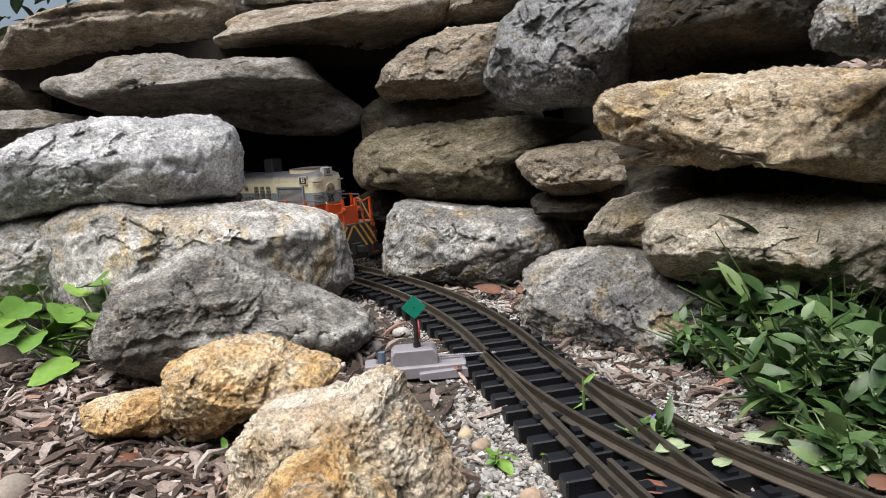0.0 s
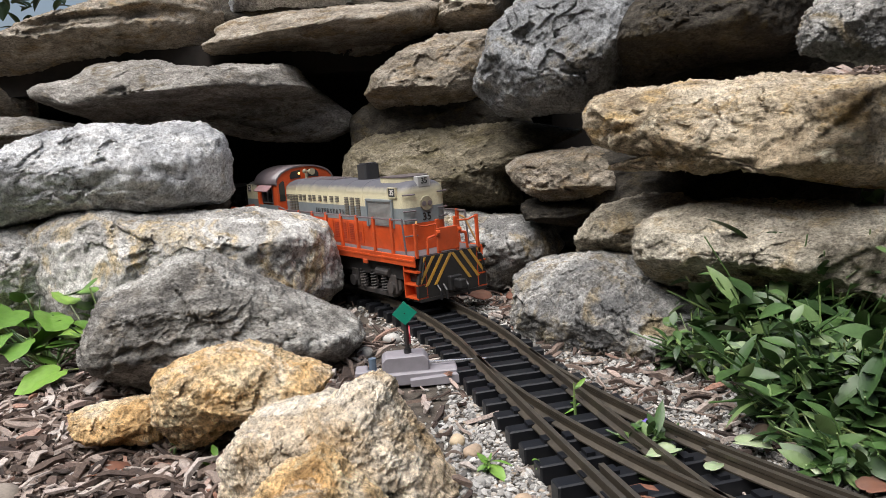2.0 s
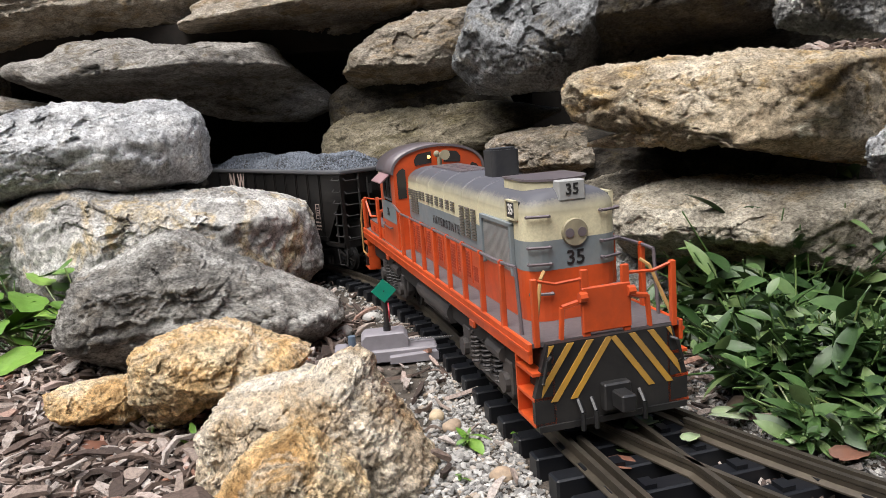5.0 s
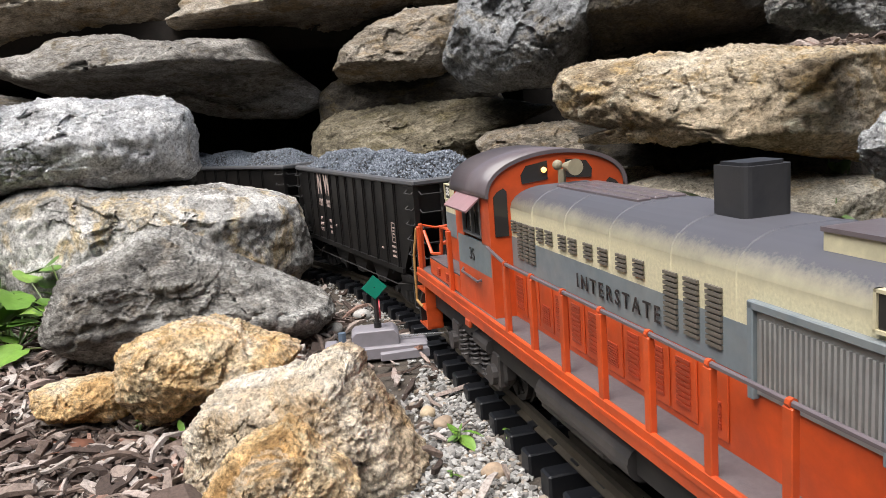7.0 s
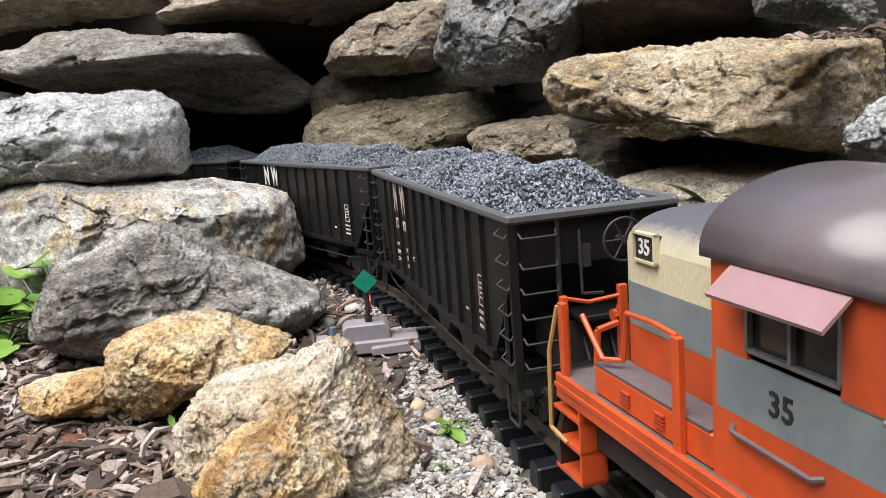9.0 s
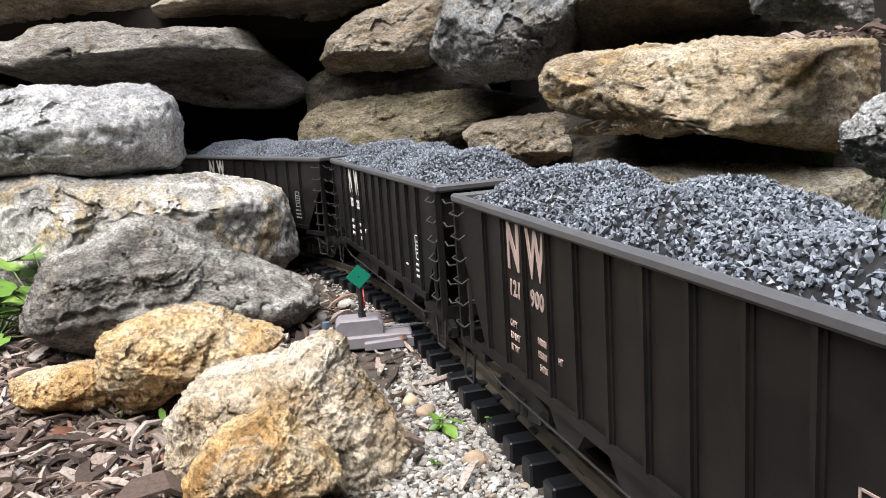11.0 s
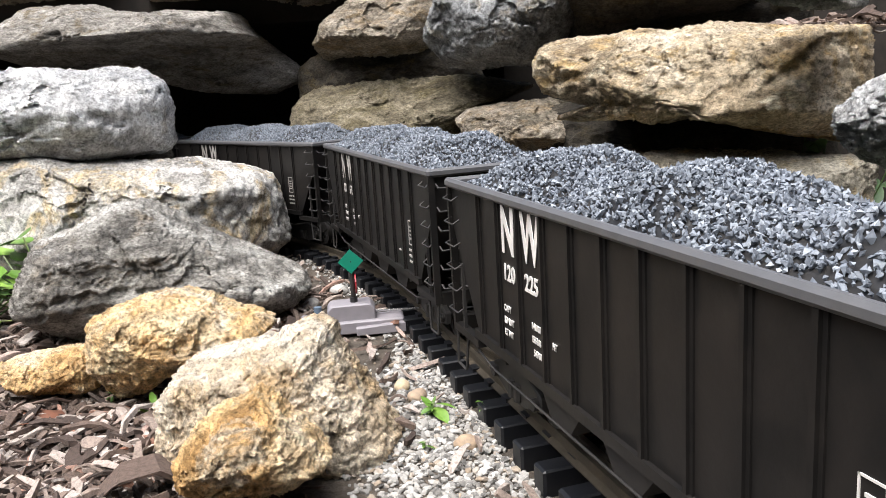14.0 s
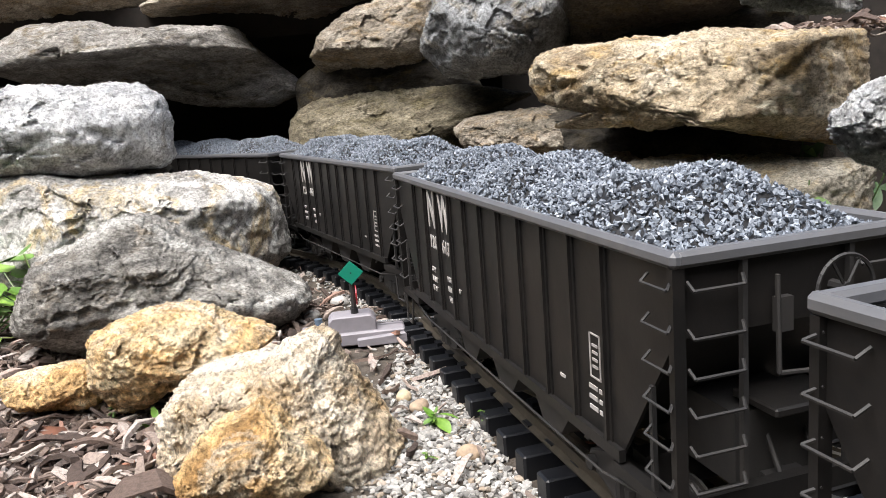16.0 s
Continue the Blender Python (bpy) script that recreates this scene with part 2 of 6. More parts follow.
# ---- stones ----
def stone(place, turn, deep, kind, corners, label, seed=0, name="stone", fine=1.6, brow=0.2, crown=0.55, under=0.6, rough=1.0, beds=4.0, layered=0.4):
    """A quarried stone: its face drawn by a few corners (millimetres along and up), split into planes that fall back
    above and below a brow and at both ends, then broken into chips, beds and pits."""
    pts = [tuple(int(v) / 1000 for v in q.split(",")) for q in corners.split()]
    pol = sorted((math.atan2(v, u), math.hypot(u, v)) for u, v in pts)
    wide = max(p[0] for p in pts) - min(p[0] for p in pts)
    tall = max(p[1] for p in pts) - min(p[1] for p in pts)
    size = min(wide, tall)
    n = int(44 * fine)
    rnd = random.Random(seed * 17 + 3)
    # outline: chords between the corners, by angle
    many = 8 * n
    ang = -math.pi + 2 * math.pi * np.arange(many) / many
    t0 = np.array([p[0] for p in pol] + [pol[0][0] + 2 * math.pi])
    px = np.array([p[1] * math.cos(p[0]) for p in pol + pol[:1]])
    pz = np.array([p[1] * math.sin(p[0]) for p in pol + pol[:1]])
    tt = np.where(ang < t0[0], ang + 2 * math.pi, ang)
    k = np.clip(np.searchsorted(t0, tt, side="right") - 1, 0, len(pol) - 1)
    ex, ez = px[k + 1] - px[k], pz[k + 1] - pz[k]
    den = np.cos(ang) * ez - np.sin(ang) * ex
    rs = (px[k] * ez - pz[k] * ex) / np.where(np.abs(den) < 1e-9, 1e-9, den)
    for _ in range(3):
        rs = (np.roll(rs, 1) + 2 * rs + np.roll(rs, -1)) / 4
    # front: a grid spread over the outline
    gv, gu = np.meshgrid(np.arange(-n, n + 1), np.arange(-n, n + 1), indexing="ij")
    gu, gv = gu.ravel(), gv.ravel()
    rho = np.maximum(np.abs(gu), np.abs(gv)) / n
    th = np.arctan2(gv, gu)
    rho = 1 - (1 - rho) ** 1.6
    r = np.interp(th, np.append(ang, math.pi), np.append(rs, rs[0])) * rho
    x, z = r * np.cos(th), r * np.sin(th)
    u, v = x / (wide / 2), z / (tall / 2)
    d = 1 + 0.12 * rnd.uniform(-1, 1) * u
    lean = rnd.uniform(-0.15, 0.15)
    d = np.minimum(d, 1 - crown * (v - brow - lean * u))
    d = np.minimum(d, 1 - under * (brow - 0.2 - v + lean * u))
    d = np.minimum(d, 1 - rnd.uniform(0.5, 1.1) * (u - rnd.uniform(0.45, 0.7)))
    d = np.minimum(d, 1 - rnd.uniform(0.5, 1.1) * (-u - rnd.uniform(0.45, 0.7)))
    for _ in range(7):
        a = rnd.uniform(0, 2 * math.pi)
        d = np.minimum(d, 1 + rnd.uniform(0.0, 0.2) - rnd.uniform(0.2, 0.6) * ((u - rnd.uniform(-0.3, 0.3)) * math.cos(a) + (v - rnd.uniform(-0.3, 0.3)) * math.sin(a)))
    d = np.maximum(d, 0.12) * (1 - rho ** 7) ** 0.5
    # fracture: tilted chips, large and small
    for cells, amount in ((14, 0.036), (120, 0.017)):
        cx = np.array([rnd.uniform(-1, 1) * wide / 2 for _ in range(cells)])
        cz = np.array([rnd.uniform(-1, 1) * tall / 2 for _ in range(cells)])
        ta = np.array([rnd.gauss(0, 1) for _ in range(cells)])
        tb = np.array([rnd.gauss(0, 1) for _ in range(cells)])
        tc = np.array([rnd.gauss(0, 0.35) for _ in range(cells)])
        wob = size * 0.12 / cells ** 0.3
        wx = x + wob * np.sin(z * 71 + seed) + 0.4 * wob * np.sin(z * 190 + x * 60)
        wz = z + wob * np.sin(x * 63 + seed * 2) + 0.4 * wob * np.sin(x * 170 - z * 80)
        near = np.argmin((wx[:, None] - cx) ** 2 + ((wz[:, None] - cz) * 1.5) ** 2, axis=1)
        span = math.sqrt(wide * tall / cells)
        d = d + rough * amount * size / deep * (ta[near] * (x - cx[near]) / span + tb[near] * (z - cz[near]) / span + tc[near]) * (1 - rho ** 4)
    # bedding: layers that stand proud or back
    b = v * beds / 2 + 0.30 * np.sin(x * 19 + seed) + 0.14 * np.sin(x * 47 + 2 * seed) + 40
    heights = np.array([rnd.uniform(-1, 1) for _ in range(90)])
    i = np.floor(b).astype(int)
    f = np.clip((b - i - 0.72) / 0.28, 0, 1)
    d = d + layered * 0.075 * (heights[i] * (1 - f) + heights[i + 1] * f) * (1 - rho ** 3)
    grit = 0.0021 * min(1.0, size / 0.14)
    off = Vector((seed * 3.7 + place[0] * 5, place[1] * 9, seed * 1.3))
    w = 2 * n + 1
    p = np.stack([x, -deep * d, z], axis=1).reshape(w, w, 3)
    nm = np.cross(np.gradient(p, axis=1), np.gradient(p, axis=0))
    nm /= np.maximum(np.linalg.norm(nm, axis=2, keepdims=True), 1e-12)
    verts = []
    for q, m, rr in zip(p.reshape(-1, 3).tolist(), nm.reshape(-1, 3).tolist(), rho.tolist()):
        a = Vector(q) + off
        chip = (noise.ridged_multi_fractal(a * 42, 0.75, 2.2, 5, 0.9, 2.0) - 1.1) * grit
        pits = noise.fractal(a * 130, 0.45, 2.3, 4) * 0.0024
        face = noise.fractal(a * (1.8 / size), 0.8, 2.1, 3) * 0.03 * size * rough
        e = chip + pits + face * (1 - 0.6 * rr ** 6)
        verts.append((q[0] + m[0] * e, q[1] + m[1] * e, q[2] + m[2] * e))
    fs = [(j * w + i, j * w + i + 1, (j + 1) * w + i + 1, (j + 1) * w + i) for j in range(2 * n) for i in range(2 * n)]
    # back: rings that fall away behind the outline and close the stone
    last = list(range(0, 2 * n)) + [2 * n + j * w for j in range(2 * n)] + [2 * n * w + i for i in range(2 * n, 0, -1)] + [j * w for j in range(2 * n, 0, -1)]
    flat = p.reshape(-1, 3)
    rim = [(flat[q][0], flat[q][2]) for q in last]
    m = len(rim)
    for s in (0.04, 0.09, 0.15, 0.22, 0.30, 0.40, 0.52, 0.68, 0.86, 1.0):
        row = list(range(len(verts), len(verts) + m))
        f = (1 - s ** 2.5) ** 0.5 * 0.75 + 0.25
        for rx, rz in rim:
            a = Vector((rx * f, deep * s, rz * f)) + off
            e = (noise.ridged_multi_fractal(a * 42, 0.75, 2.2, 5, 0.9, 2.0) - 1.1) * grit + noise.fractal(a * 130, 0.45, 2.3, 4) * 0.0024 + noise.fractal(a * (1.8 / size), 0.8, 2.1, 3) * 0.03 * size
            k = f * (1 + e / max(0.02, math.hypot(rx, rz)))
            verts.append((rx * k, deep * s + e * s, rz * k))
        fs += [(last[i], row[i], row[(i + 1) % m], last[(i + 1) % m]) for i in range(m)]
        last = row
    fs.append(tuple(last))
    me = bpy.data.meshes.new(name)
    me.from_pydata(verts, [], fs)
    me.polygons.foreach_set("use_smooth", [True] * len(me.polygons))
    me.materials.append(ROCK[kind])
    ob = new(name, me)
    ob.matrix_world = pose(*place, 0, 0, turn)
    return tagged(ob, label, "stone", "stones of the dry wall" if name == "wall_stone" else "loose stones")


stone((-0.410, 0.977, 0.175), 8, 0.090, "white",
      "-160,8 -99,29 -71,45 -31,53 15,59 81,49 101,54 142,50 164,32 170,8 168,-19 170,-37 158,-50 123,-51 74,-55 34,-49 -12,-46 -59,-50 -99,-59 -170,-56",
      "pale grey-white limestone block resting on a larger stone", seed=1, brow=0.45, crown=0.7, under=0.08, layered=0.15, name='wall_stone')
stone((-0.290, 0.943, 0.056), 10, 0.110, "pale",
      "-176,57 -160,65 -137,75 -105,78 -77,77 -56,67 -18,64 35,64 81,63 121,53 151,44 167,34 173,9 177,-17 180,-43 163,-55 144,-67 52,-78 -79,-62 -165,-39 -180,10",
      "long pale limestone boulder with ochre streaks at the tunnel mouth", seed=2, brow=0.35, crown=1.1, under=0.4, layered=0.3, name='wall_stone')
stone((-0.506, 0.945, 0.059), 4, 0.080, "pale",
      "-86,55 -29,61 43,67 81,29 84,-48 38,-74 -86,-78",
      "pale weathered stone at the end of the wall", seed=3, name='wall_stone')
stone((-0.204, 0.740, 0.030), 6, 0.090, "grey",
      "-133,-16 -122,6 -105,37 -78,45 -54,56 -37,65 -14,66 4,56 18,44 58,24 100,3 128,-14 133,-25 126,-37 106,-49 85,-61 49,-66 -15,-63 -68,-56 -100,-40 -127,-27",
      "rough dark grey limestone boulder with ridged face on the mulch", seed=4, fine=2.2, brow=0.35, crown=1.0, under=0.55, layered=0.8, beds=5.0, name='boulder')
stone((-0.146, 0.559, 0.015), -5, 0.050, "ochre",
      "-60,23 -48,28 -26,36 -4,38 20,31 36,23 54,17 65,10 61,4 39,-3 20,-7 -12,-22 -28,-32 -44,-38 -56,-32 -62,-15 -65,2",
      "ochre limestone rock with pitted face resting on mulch", seed=5, fine=2.0, brow=0.4, crown=0.9, under=0.5, layered=0.2, name='boulder')
stone((-0.244, 0.570, -0.002), 0, 0.030, "ochre",
      "-34,10 -22,12 -4,14 11,16 27,14 34,3 34,-11 24,-16 2,-16 -14,-11 -30,-4",
      "small ochre stone lying on the bark mulch", seed=6, fine=1.2, brow=0.2, name='boulder')
stone((-0.070, 0.450, 0.006), -12, 0.055, "tan",
      "-72,2 -62,12 -52,26 -41,30 -12,34 3,37 18,47 28,49 36,45 39,35 48,24 57,7 64,-7 72,-21 73,-38 -20,-49 -68,-39 -73,-24 -70,-9",
      "cream and tan limestone rock beside the gravel", seed=7, fine=2.4, brow=0.5, crown=1.6, under=0.35, layered=0.35, name='boulder')
stone((-0.069, 0.370, 0.017), 0, 0.040, "ochre",
      "-37,-4 -30,6 -22,17 -12,18 4,24 12,19 21,9 30,1 37,-10 6,-24 -33,-21",
      "ochre limestone rock leaning on a paler rock", seed=8, fine=1.8, brow=0.4, crown=1.3, layered=0.1, name='boulder')
stone((-0.538, 1.423, 0.399), 5, 0.160, "tan2",
      "-201,-55 -174,-33 -146,-3 -120,14 -57,29 -8,42 25,73 196,63 203,15 188,-22 193,-50 143,-58 66,-51 -11,-53 -69,-59 -118,-70 -166,-73 -203,-66",
      "layered brown sandstone slab on top of the wall", seed=9, brow=-0.2, crown=0.5, under=1.3, layered=1.6, beds=7.0, name='wall_stone')
stone((-0.145, 1.380, 0.360), -5, 0.200, "tan2",
      "-208,-8 -179,9 -192,26 -156,37 -9,41 97,41 192,39 208,20 191,-6 131,-17 91,-35 42,-41 -6,-30 -83,-18 -142,-17 -187,-21",
      "long flat brown sandstone slab capping the tunnel", seed=10, brow=0.1, crown=0.6, under=2.0, layered=1.3, beds=4.0, name='wall_stone')
stone((0.103, 1.329, 0.377), -12, 0.120, "tan2",
      "-66,-18 -61,11 -30,30 66,20 48,-18 15,-30 -43,-28",
      "tan sandstone block on top of the wall", seed=34, brow=0, under=0.9, layered=1.0, name='wall_stone')
stone((-0.357, 1.299, 0.261), 4, 0.190, "slab",
      "-254,38 -223,47 -179,48 -145,72 -88,74 -44,71 -19,61 34,54 70,57 159,49 175,28 200,4 243,-31 254,-55 202,-74 92,-66 22,-44 -65,-25 -153,-18 -226,22",
      "flat pale-topped sandstone slab roofing the tunnel", seed=11, brow=0.42, crown=1.0, under=2.4, layered=0.7, beds=5.0, name='wall_stone')
stone((-0.626, 1.250, 0.232), 0, 0.080, "slab",
      "-103,29 -41,31 20,28 71,17 113,7 59,-3 13,-12 -34,-31 -113,-31",
      "flat grey slab end in the wall", seed=12, brow=0.3, crown=0.8, name='wall_stone')
stone((-0.741, 1.400, 0.302), 0, 0.060, "tan2",
      "-64,38 3,31 41,22 74,-6 76,-38 -7,-35 -76,-32",
      "weathered grey stone under the top slab", seed=35, layered=0.8, name='wall_stone')
stone((0.025, 1.221, 0.273), -15, 0.100, "tan2",
      "-105,-26 -89,7 -40,44 -9,50 14,60 57,59 103,60 105,22 82,-6 69,-36 49,-55 5,-60 -31,-60 -66,-51 -93,-47",
      "tan weathered wall stone above the tunnel side", seed=13, brow=-0.1, crown=0.5, under=1.6, layered=0.5, name='wall_stone')
stone((0.185, 1.060, 0.280), -22, 0.120, "blue",
      "-117,-37 -105,-12 -87,9 -82,38 -61,57 -40,80 117,60 116,26 97,-14 73,-50 55,-63 49,-78 -11,-76 -42,-80 -81,-74 -92,-64",
      "large blue-grey limestone block in the upper wall", seed=14, brow=-0.3, crown=0.35, under=0.7, layered=0.1, name='wall_stone')
# mossy stone whose colour also carries the shade falling from above
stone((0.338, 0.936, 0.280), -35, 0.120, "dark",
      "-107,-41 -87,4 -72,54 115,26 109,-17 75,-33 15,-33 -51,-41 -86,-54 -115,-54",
      "dark mossy overhanging stone in the upper wall, shade from above in its colour", seed=15, brow=0.1, crown=0.3, under=1.2, name='wall_stone')
stone((0.293, 0.534, 0.240), -50, 0.060, "grey2",
      "-32,3 -27,15 -20,25 31,16 32,-25 6,-23 -16,-17 -29,-12",
      "pale grey rough stone high in the wall", seed=16, brow=-0.1, under=0.8, name='wall_stone')
stone((0.300, 0.738, 0.165), -40, 0.130, "ochre2",
      "-152,34 -140,50 -118,55 -70,54 -48,58 -16,53 4,55 29,57 62,53 92,48 141,44 152,-58 105,-45 85,-36 66,-30 29,-20 -17,-28 -28,-22 -78,-11 -121,-25 -140,-21 -148,4",
      "long buff and ochre limestone block jutting from the wall", seed=17, fine=2.2, brow=-0.15, crown=0.3, under=1.4, layered=0.6, beds=5.0, name='wall_stone')
stone((0.057, 1.194, 0.136), -18, 0.120, "olive",
      "-187,22 -165,47 -121,64 -66,65 14,62 73,61 139,49 187,39 178,17 108,16 82,-6 85,-35 90,-59 49,-65 -40,-64 -94,-55 -111,-36 -168,-30 -185,-9",
      "olive-brown rounded stone beside the tunnel mouth", seed=18, brow=-0.1, crown=0.6, under=0.7, layered=0.5, name='wall_stone')
stone((0.187, 1.000, 0.125), -25, 0.080, "tan2",
      "-90,14 -70,27 -24,32 33,34 61,25 80,2 90,-13 45,-26 2,-31 -39,-34 -61,-18 -79,-1",
      "small smooth tan stone wedged in the wall", seed=19, brow=0, crown=0.6, under=0.8, layered=0.3, name='wall_stone')
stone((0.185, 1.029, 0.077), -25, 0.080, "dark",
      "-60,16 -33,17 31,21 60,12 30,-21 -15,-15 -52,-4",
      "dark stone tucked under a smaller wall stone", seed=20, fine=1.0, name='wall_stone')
stone((0.221, 0.844, 0.072), -35, 0.080, "buff",
      "-61,-19 -55,3 -31,29 5,36 44,37 61,28 57,-19 9,-36 -17,-37 -50,-30",
      "tan stone wedged between larger wall stones", seed=21, brow=0.3, crown=0.7, name='wall_stone')
stone((0.294, 0.672, 0.069), -42, 0.090, "buff",
      "-123,8 -116,25 -96,37 -47,43 6,42 37,42 78,39 121,38 123,-27 79,-28 42,-26 6,-38 -44,-43 -81,-34 -109,-29 -120,-11",
      "broad weathered tan stone in the lower wall", seed=22, fine=2.0, brow=0.35, crown=0.9, under=0.6, layered=0.5, name='wall_stone')
stone((0.047, 1.078, 0.029), -18, 0.100, "grey2",
      "-133,3 -125,43 -110,64 -64,59 -8,48 94,40 119,27 133,-4 113,-15 88,-35 79,-55 57,-62 17,-64 -31,-52 -90,-47 -132,-40",
      "mottled grey and white stone at the track bend", seed=23, brow=0.3, crown=0.7, under=0.3, layered=0.2, name='wall_stone')
stone((0.185, 0.762, -0.000), -42, 0.090, "grey2",
      "-113,18 -104,47 -78,57 -38,61 -6,58 17,46 40,36 68,28 99,12 124,-4 124,-35 71,-57 26,-61 -11,-58 -57,-45 -90,-26 -124,-7",
      "large mottled grey and tan boulder at the wall's foot", seed=24, fine=2.2, brow=0.3, crown=0.6, under=0.25, layered=0.3, name='wall_stone')
stone((0.273, 0.400, 0.152), -60, 0.050, "white",
      "-18,-9 -18,12 -13,19 2,23 24,16 28,-14 4,-26 -13,-22",
      "pale grey rough stone at the wall's near end", name="wall_stone", seed=26)
# six filler stones added behind the wall's gaps, dark colour standing in for shade
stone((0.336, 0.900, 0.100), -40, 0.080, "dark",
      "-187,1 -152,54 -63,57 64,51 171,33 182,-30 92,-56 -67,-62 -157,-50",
      "added dark filler stone behind a wall gap, coloured like shade", name="wall_stone", seed=27, fine=1.0)
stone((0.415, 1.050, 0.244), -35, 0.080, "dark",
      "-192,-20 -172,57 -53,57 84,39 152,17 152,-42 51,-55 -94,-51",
      "added dark filler stone behind a wall gap, coloured like shade", name="wall_stone", seed=28, fine=1.0)
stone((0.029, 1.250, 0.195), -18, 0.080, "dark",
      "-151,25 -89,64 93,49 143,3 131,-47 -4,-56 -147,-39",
      "added dark filler stone behind a wall gap, coloured like shade", name="wall_stone", seed=29, fine=1.0)
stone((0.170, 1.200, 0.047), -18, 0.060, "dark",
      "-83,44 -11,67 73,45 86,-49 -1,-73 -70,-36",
      "added dark filler stone behind a wall gap, coloured like shade", name="wall_stone", seed=30, fine=1.0)
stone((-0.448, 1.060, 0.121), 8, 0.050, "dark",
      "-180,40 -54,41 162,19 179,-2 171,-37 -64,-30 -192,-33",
      "added dark filler stone behind a wall gap, coloured like shade", name="wall_stone", seed=31, fine=1.0)
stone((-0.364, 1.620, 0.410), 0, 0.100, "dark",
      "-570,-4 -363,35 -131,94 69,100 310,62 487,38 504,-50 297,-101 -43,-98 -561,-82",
      "added dark filler stone behind a wall gap, coloured like shade", name="wall_stone", seed=32, fine=1.0)
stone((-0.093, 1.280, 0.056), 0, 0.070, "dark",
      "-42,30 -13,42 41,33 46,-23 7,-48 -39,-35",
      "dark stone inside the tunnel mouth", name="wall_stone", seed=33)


stone((-0.230, 1.560, 0.470), 0, 0.080, "white",
      "-120,-40 -105,22 -40,48 60,40 120,12 118,-40",
      "pale stone lying behind the top slabs", name="wall_stone", seed=36, fine=1.0)


# ---- earth blocks added behind the stones to keep light out ----
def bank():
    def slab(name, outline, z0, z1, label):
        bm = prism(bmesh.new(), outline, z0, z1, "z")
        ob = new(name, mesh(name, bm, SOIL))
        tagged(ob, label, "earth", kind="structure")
    slab("earth_bank_right", [(0.26, 1.60), (0.46, 1.28), (0.62, 1.00), (0.78, 0.66), (0.92, 0.1), (3, 0.1), (3, 3.2), (0.26, 3.2)], -0.05, 0.33, "dark earth block added behind the stone wall against light leaks")
    slab("earth_bank_back", [(-3.5, 2.2), (0.26, 2.2), (0.26, 3.2), (-3.5, 3.2)], -0.05, 0.36, "dark earth block added at the back of the tunnel against light leaks")
    slab("tunnel_roof", [(-3.5, 1.36), (0.26, 1.36), (0.26, 2.21), (-3.5, 2.21)], 0.30, 0.36, "dark earth slab added over the tunnel to keep light out")
    slab("earth_bank_left", [(-3.5, 1.36), (-0.9, 1.36), (-0.9, 1.40), (-3.5, 1.42)], -0.05, 0.30, "unseen dark earth block added to keep light out of the tunnel side")


def hedge():
    """Dense unseen hedge added behind and beside the camera to block low sky light."""
    m, nt, b = nodes("light_block_foliage", 0.9)
    v = coords(nt)
    n = noisy(nt, v, 9, 8, 0.7)
    nt.links.new(ramp(nt, n, [(0.35, (0.012, 0.022, 0.010)), (0.6, (0.05, 0.085, 0.03)), (0.75, (0.09, 0.13, 0.05))]), b.inputs["Base Color"])
    bumped(nt, b, n, 1.0, 0.08)
    vs, fs = [], []
    cols, rows = 72, 10
    for i in range(cols + 1):
        a = radians(150 + 240 * i / cols)
        for j in range(rows + 1):
            z = -0.03 + 2.9 * j / rows
            r = 4.3 + 0.35 * noise.noise((math.cos(a) * 3, math.sin(a) * 3, z)) + 0.15 * noise.noise((math.cos(a) * 12, math.sin(a) * 12, z * 3))
            vs.append((math.cos(a) * r, math.sin(a) * r + 0.6, z + (0.25 * noise.noise((math.cos(a) * 5, math.sin(a) * 5, 1)) if j == rows else 0)))
        vs.append((math.cos(a) * 5.3, math.sin(a) * 5.3 + 0.6, 2.7))
        vs.append((math.cos(a) * 5.3, math.sin(a) * 5.3 + 0.6, -0.03))
    w = rows + 3
    for i in range(cols):
        fs += [(i * w + j, (i + 1) * w + j, (i + 1) * w + j + 1, i * w + j + 1) for j in range(w - 1)]
    me = bpy.data.meshes.new("backdrop_hedge")
    me.from_pydata(vs, [], fs)
    me.materials.append(m)
    tagged(new("backdrop_hedge", me), "unseen dense dark green hedge ring added to block low sky light", "hedge", kind="structure")


bank()
hedge()


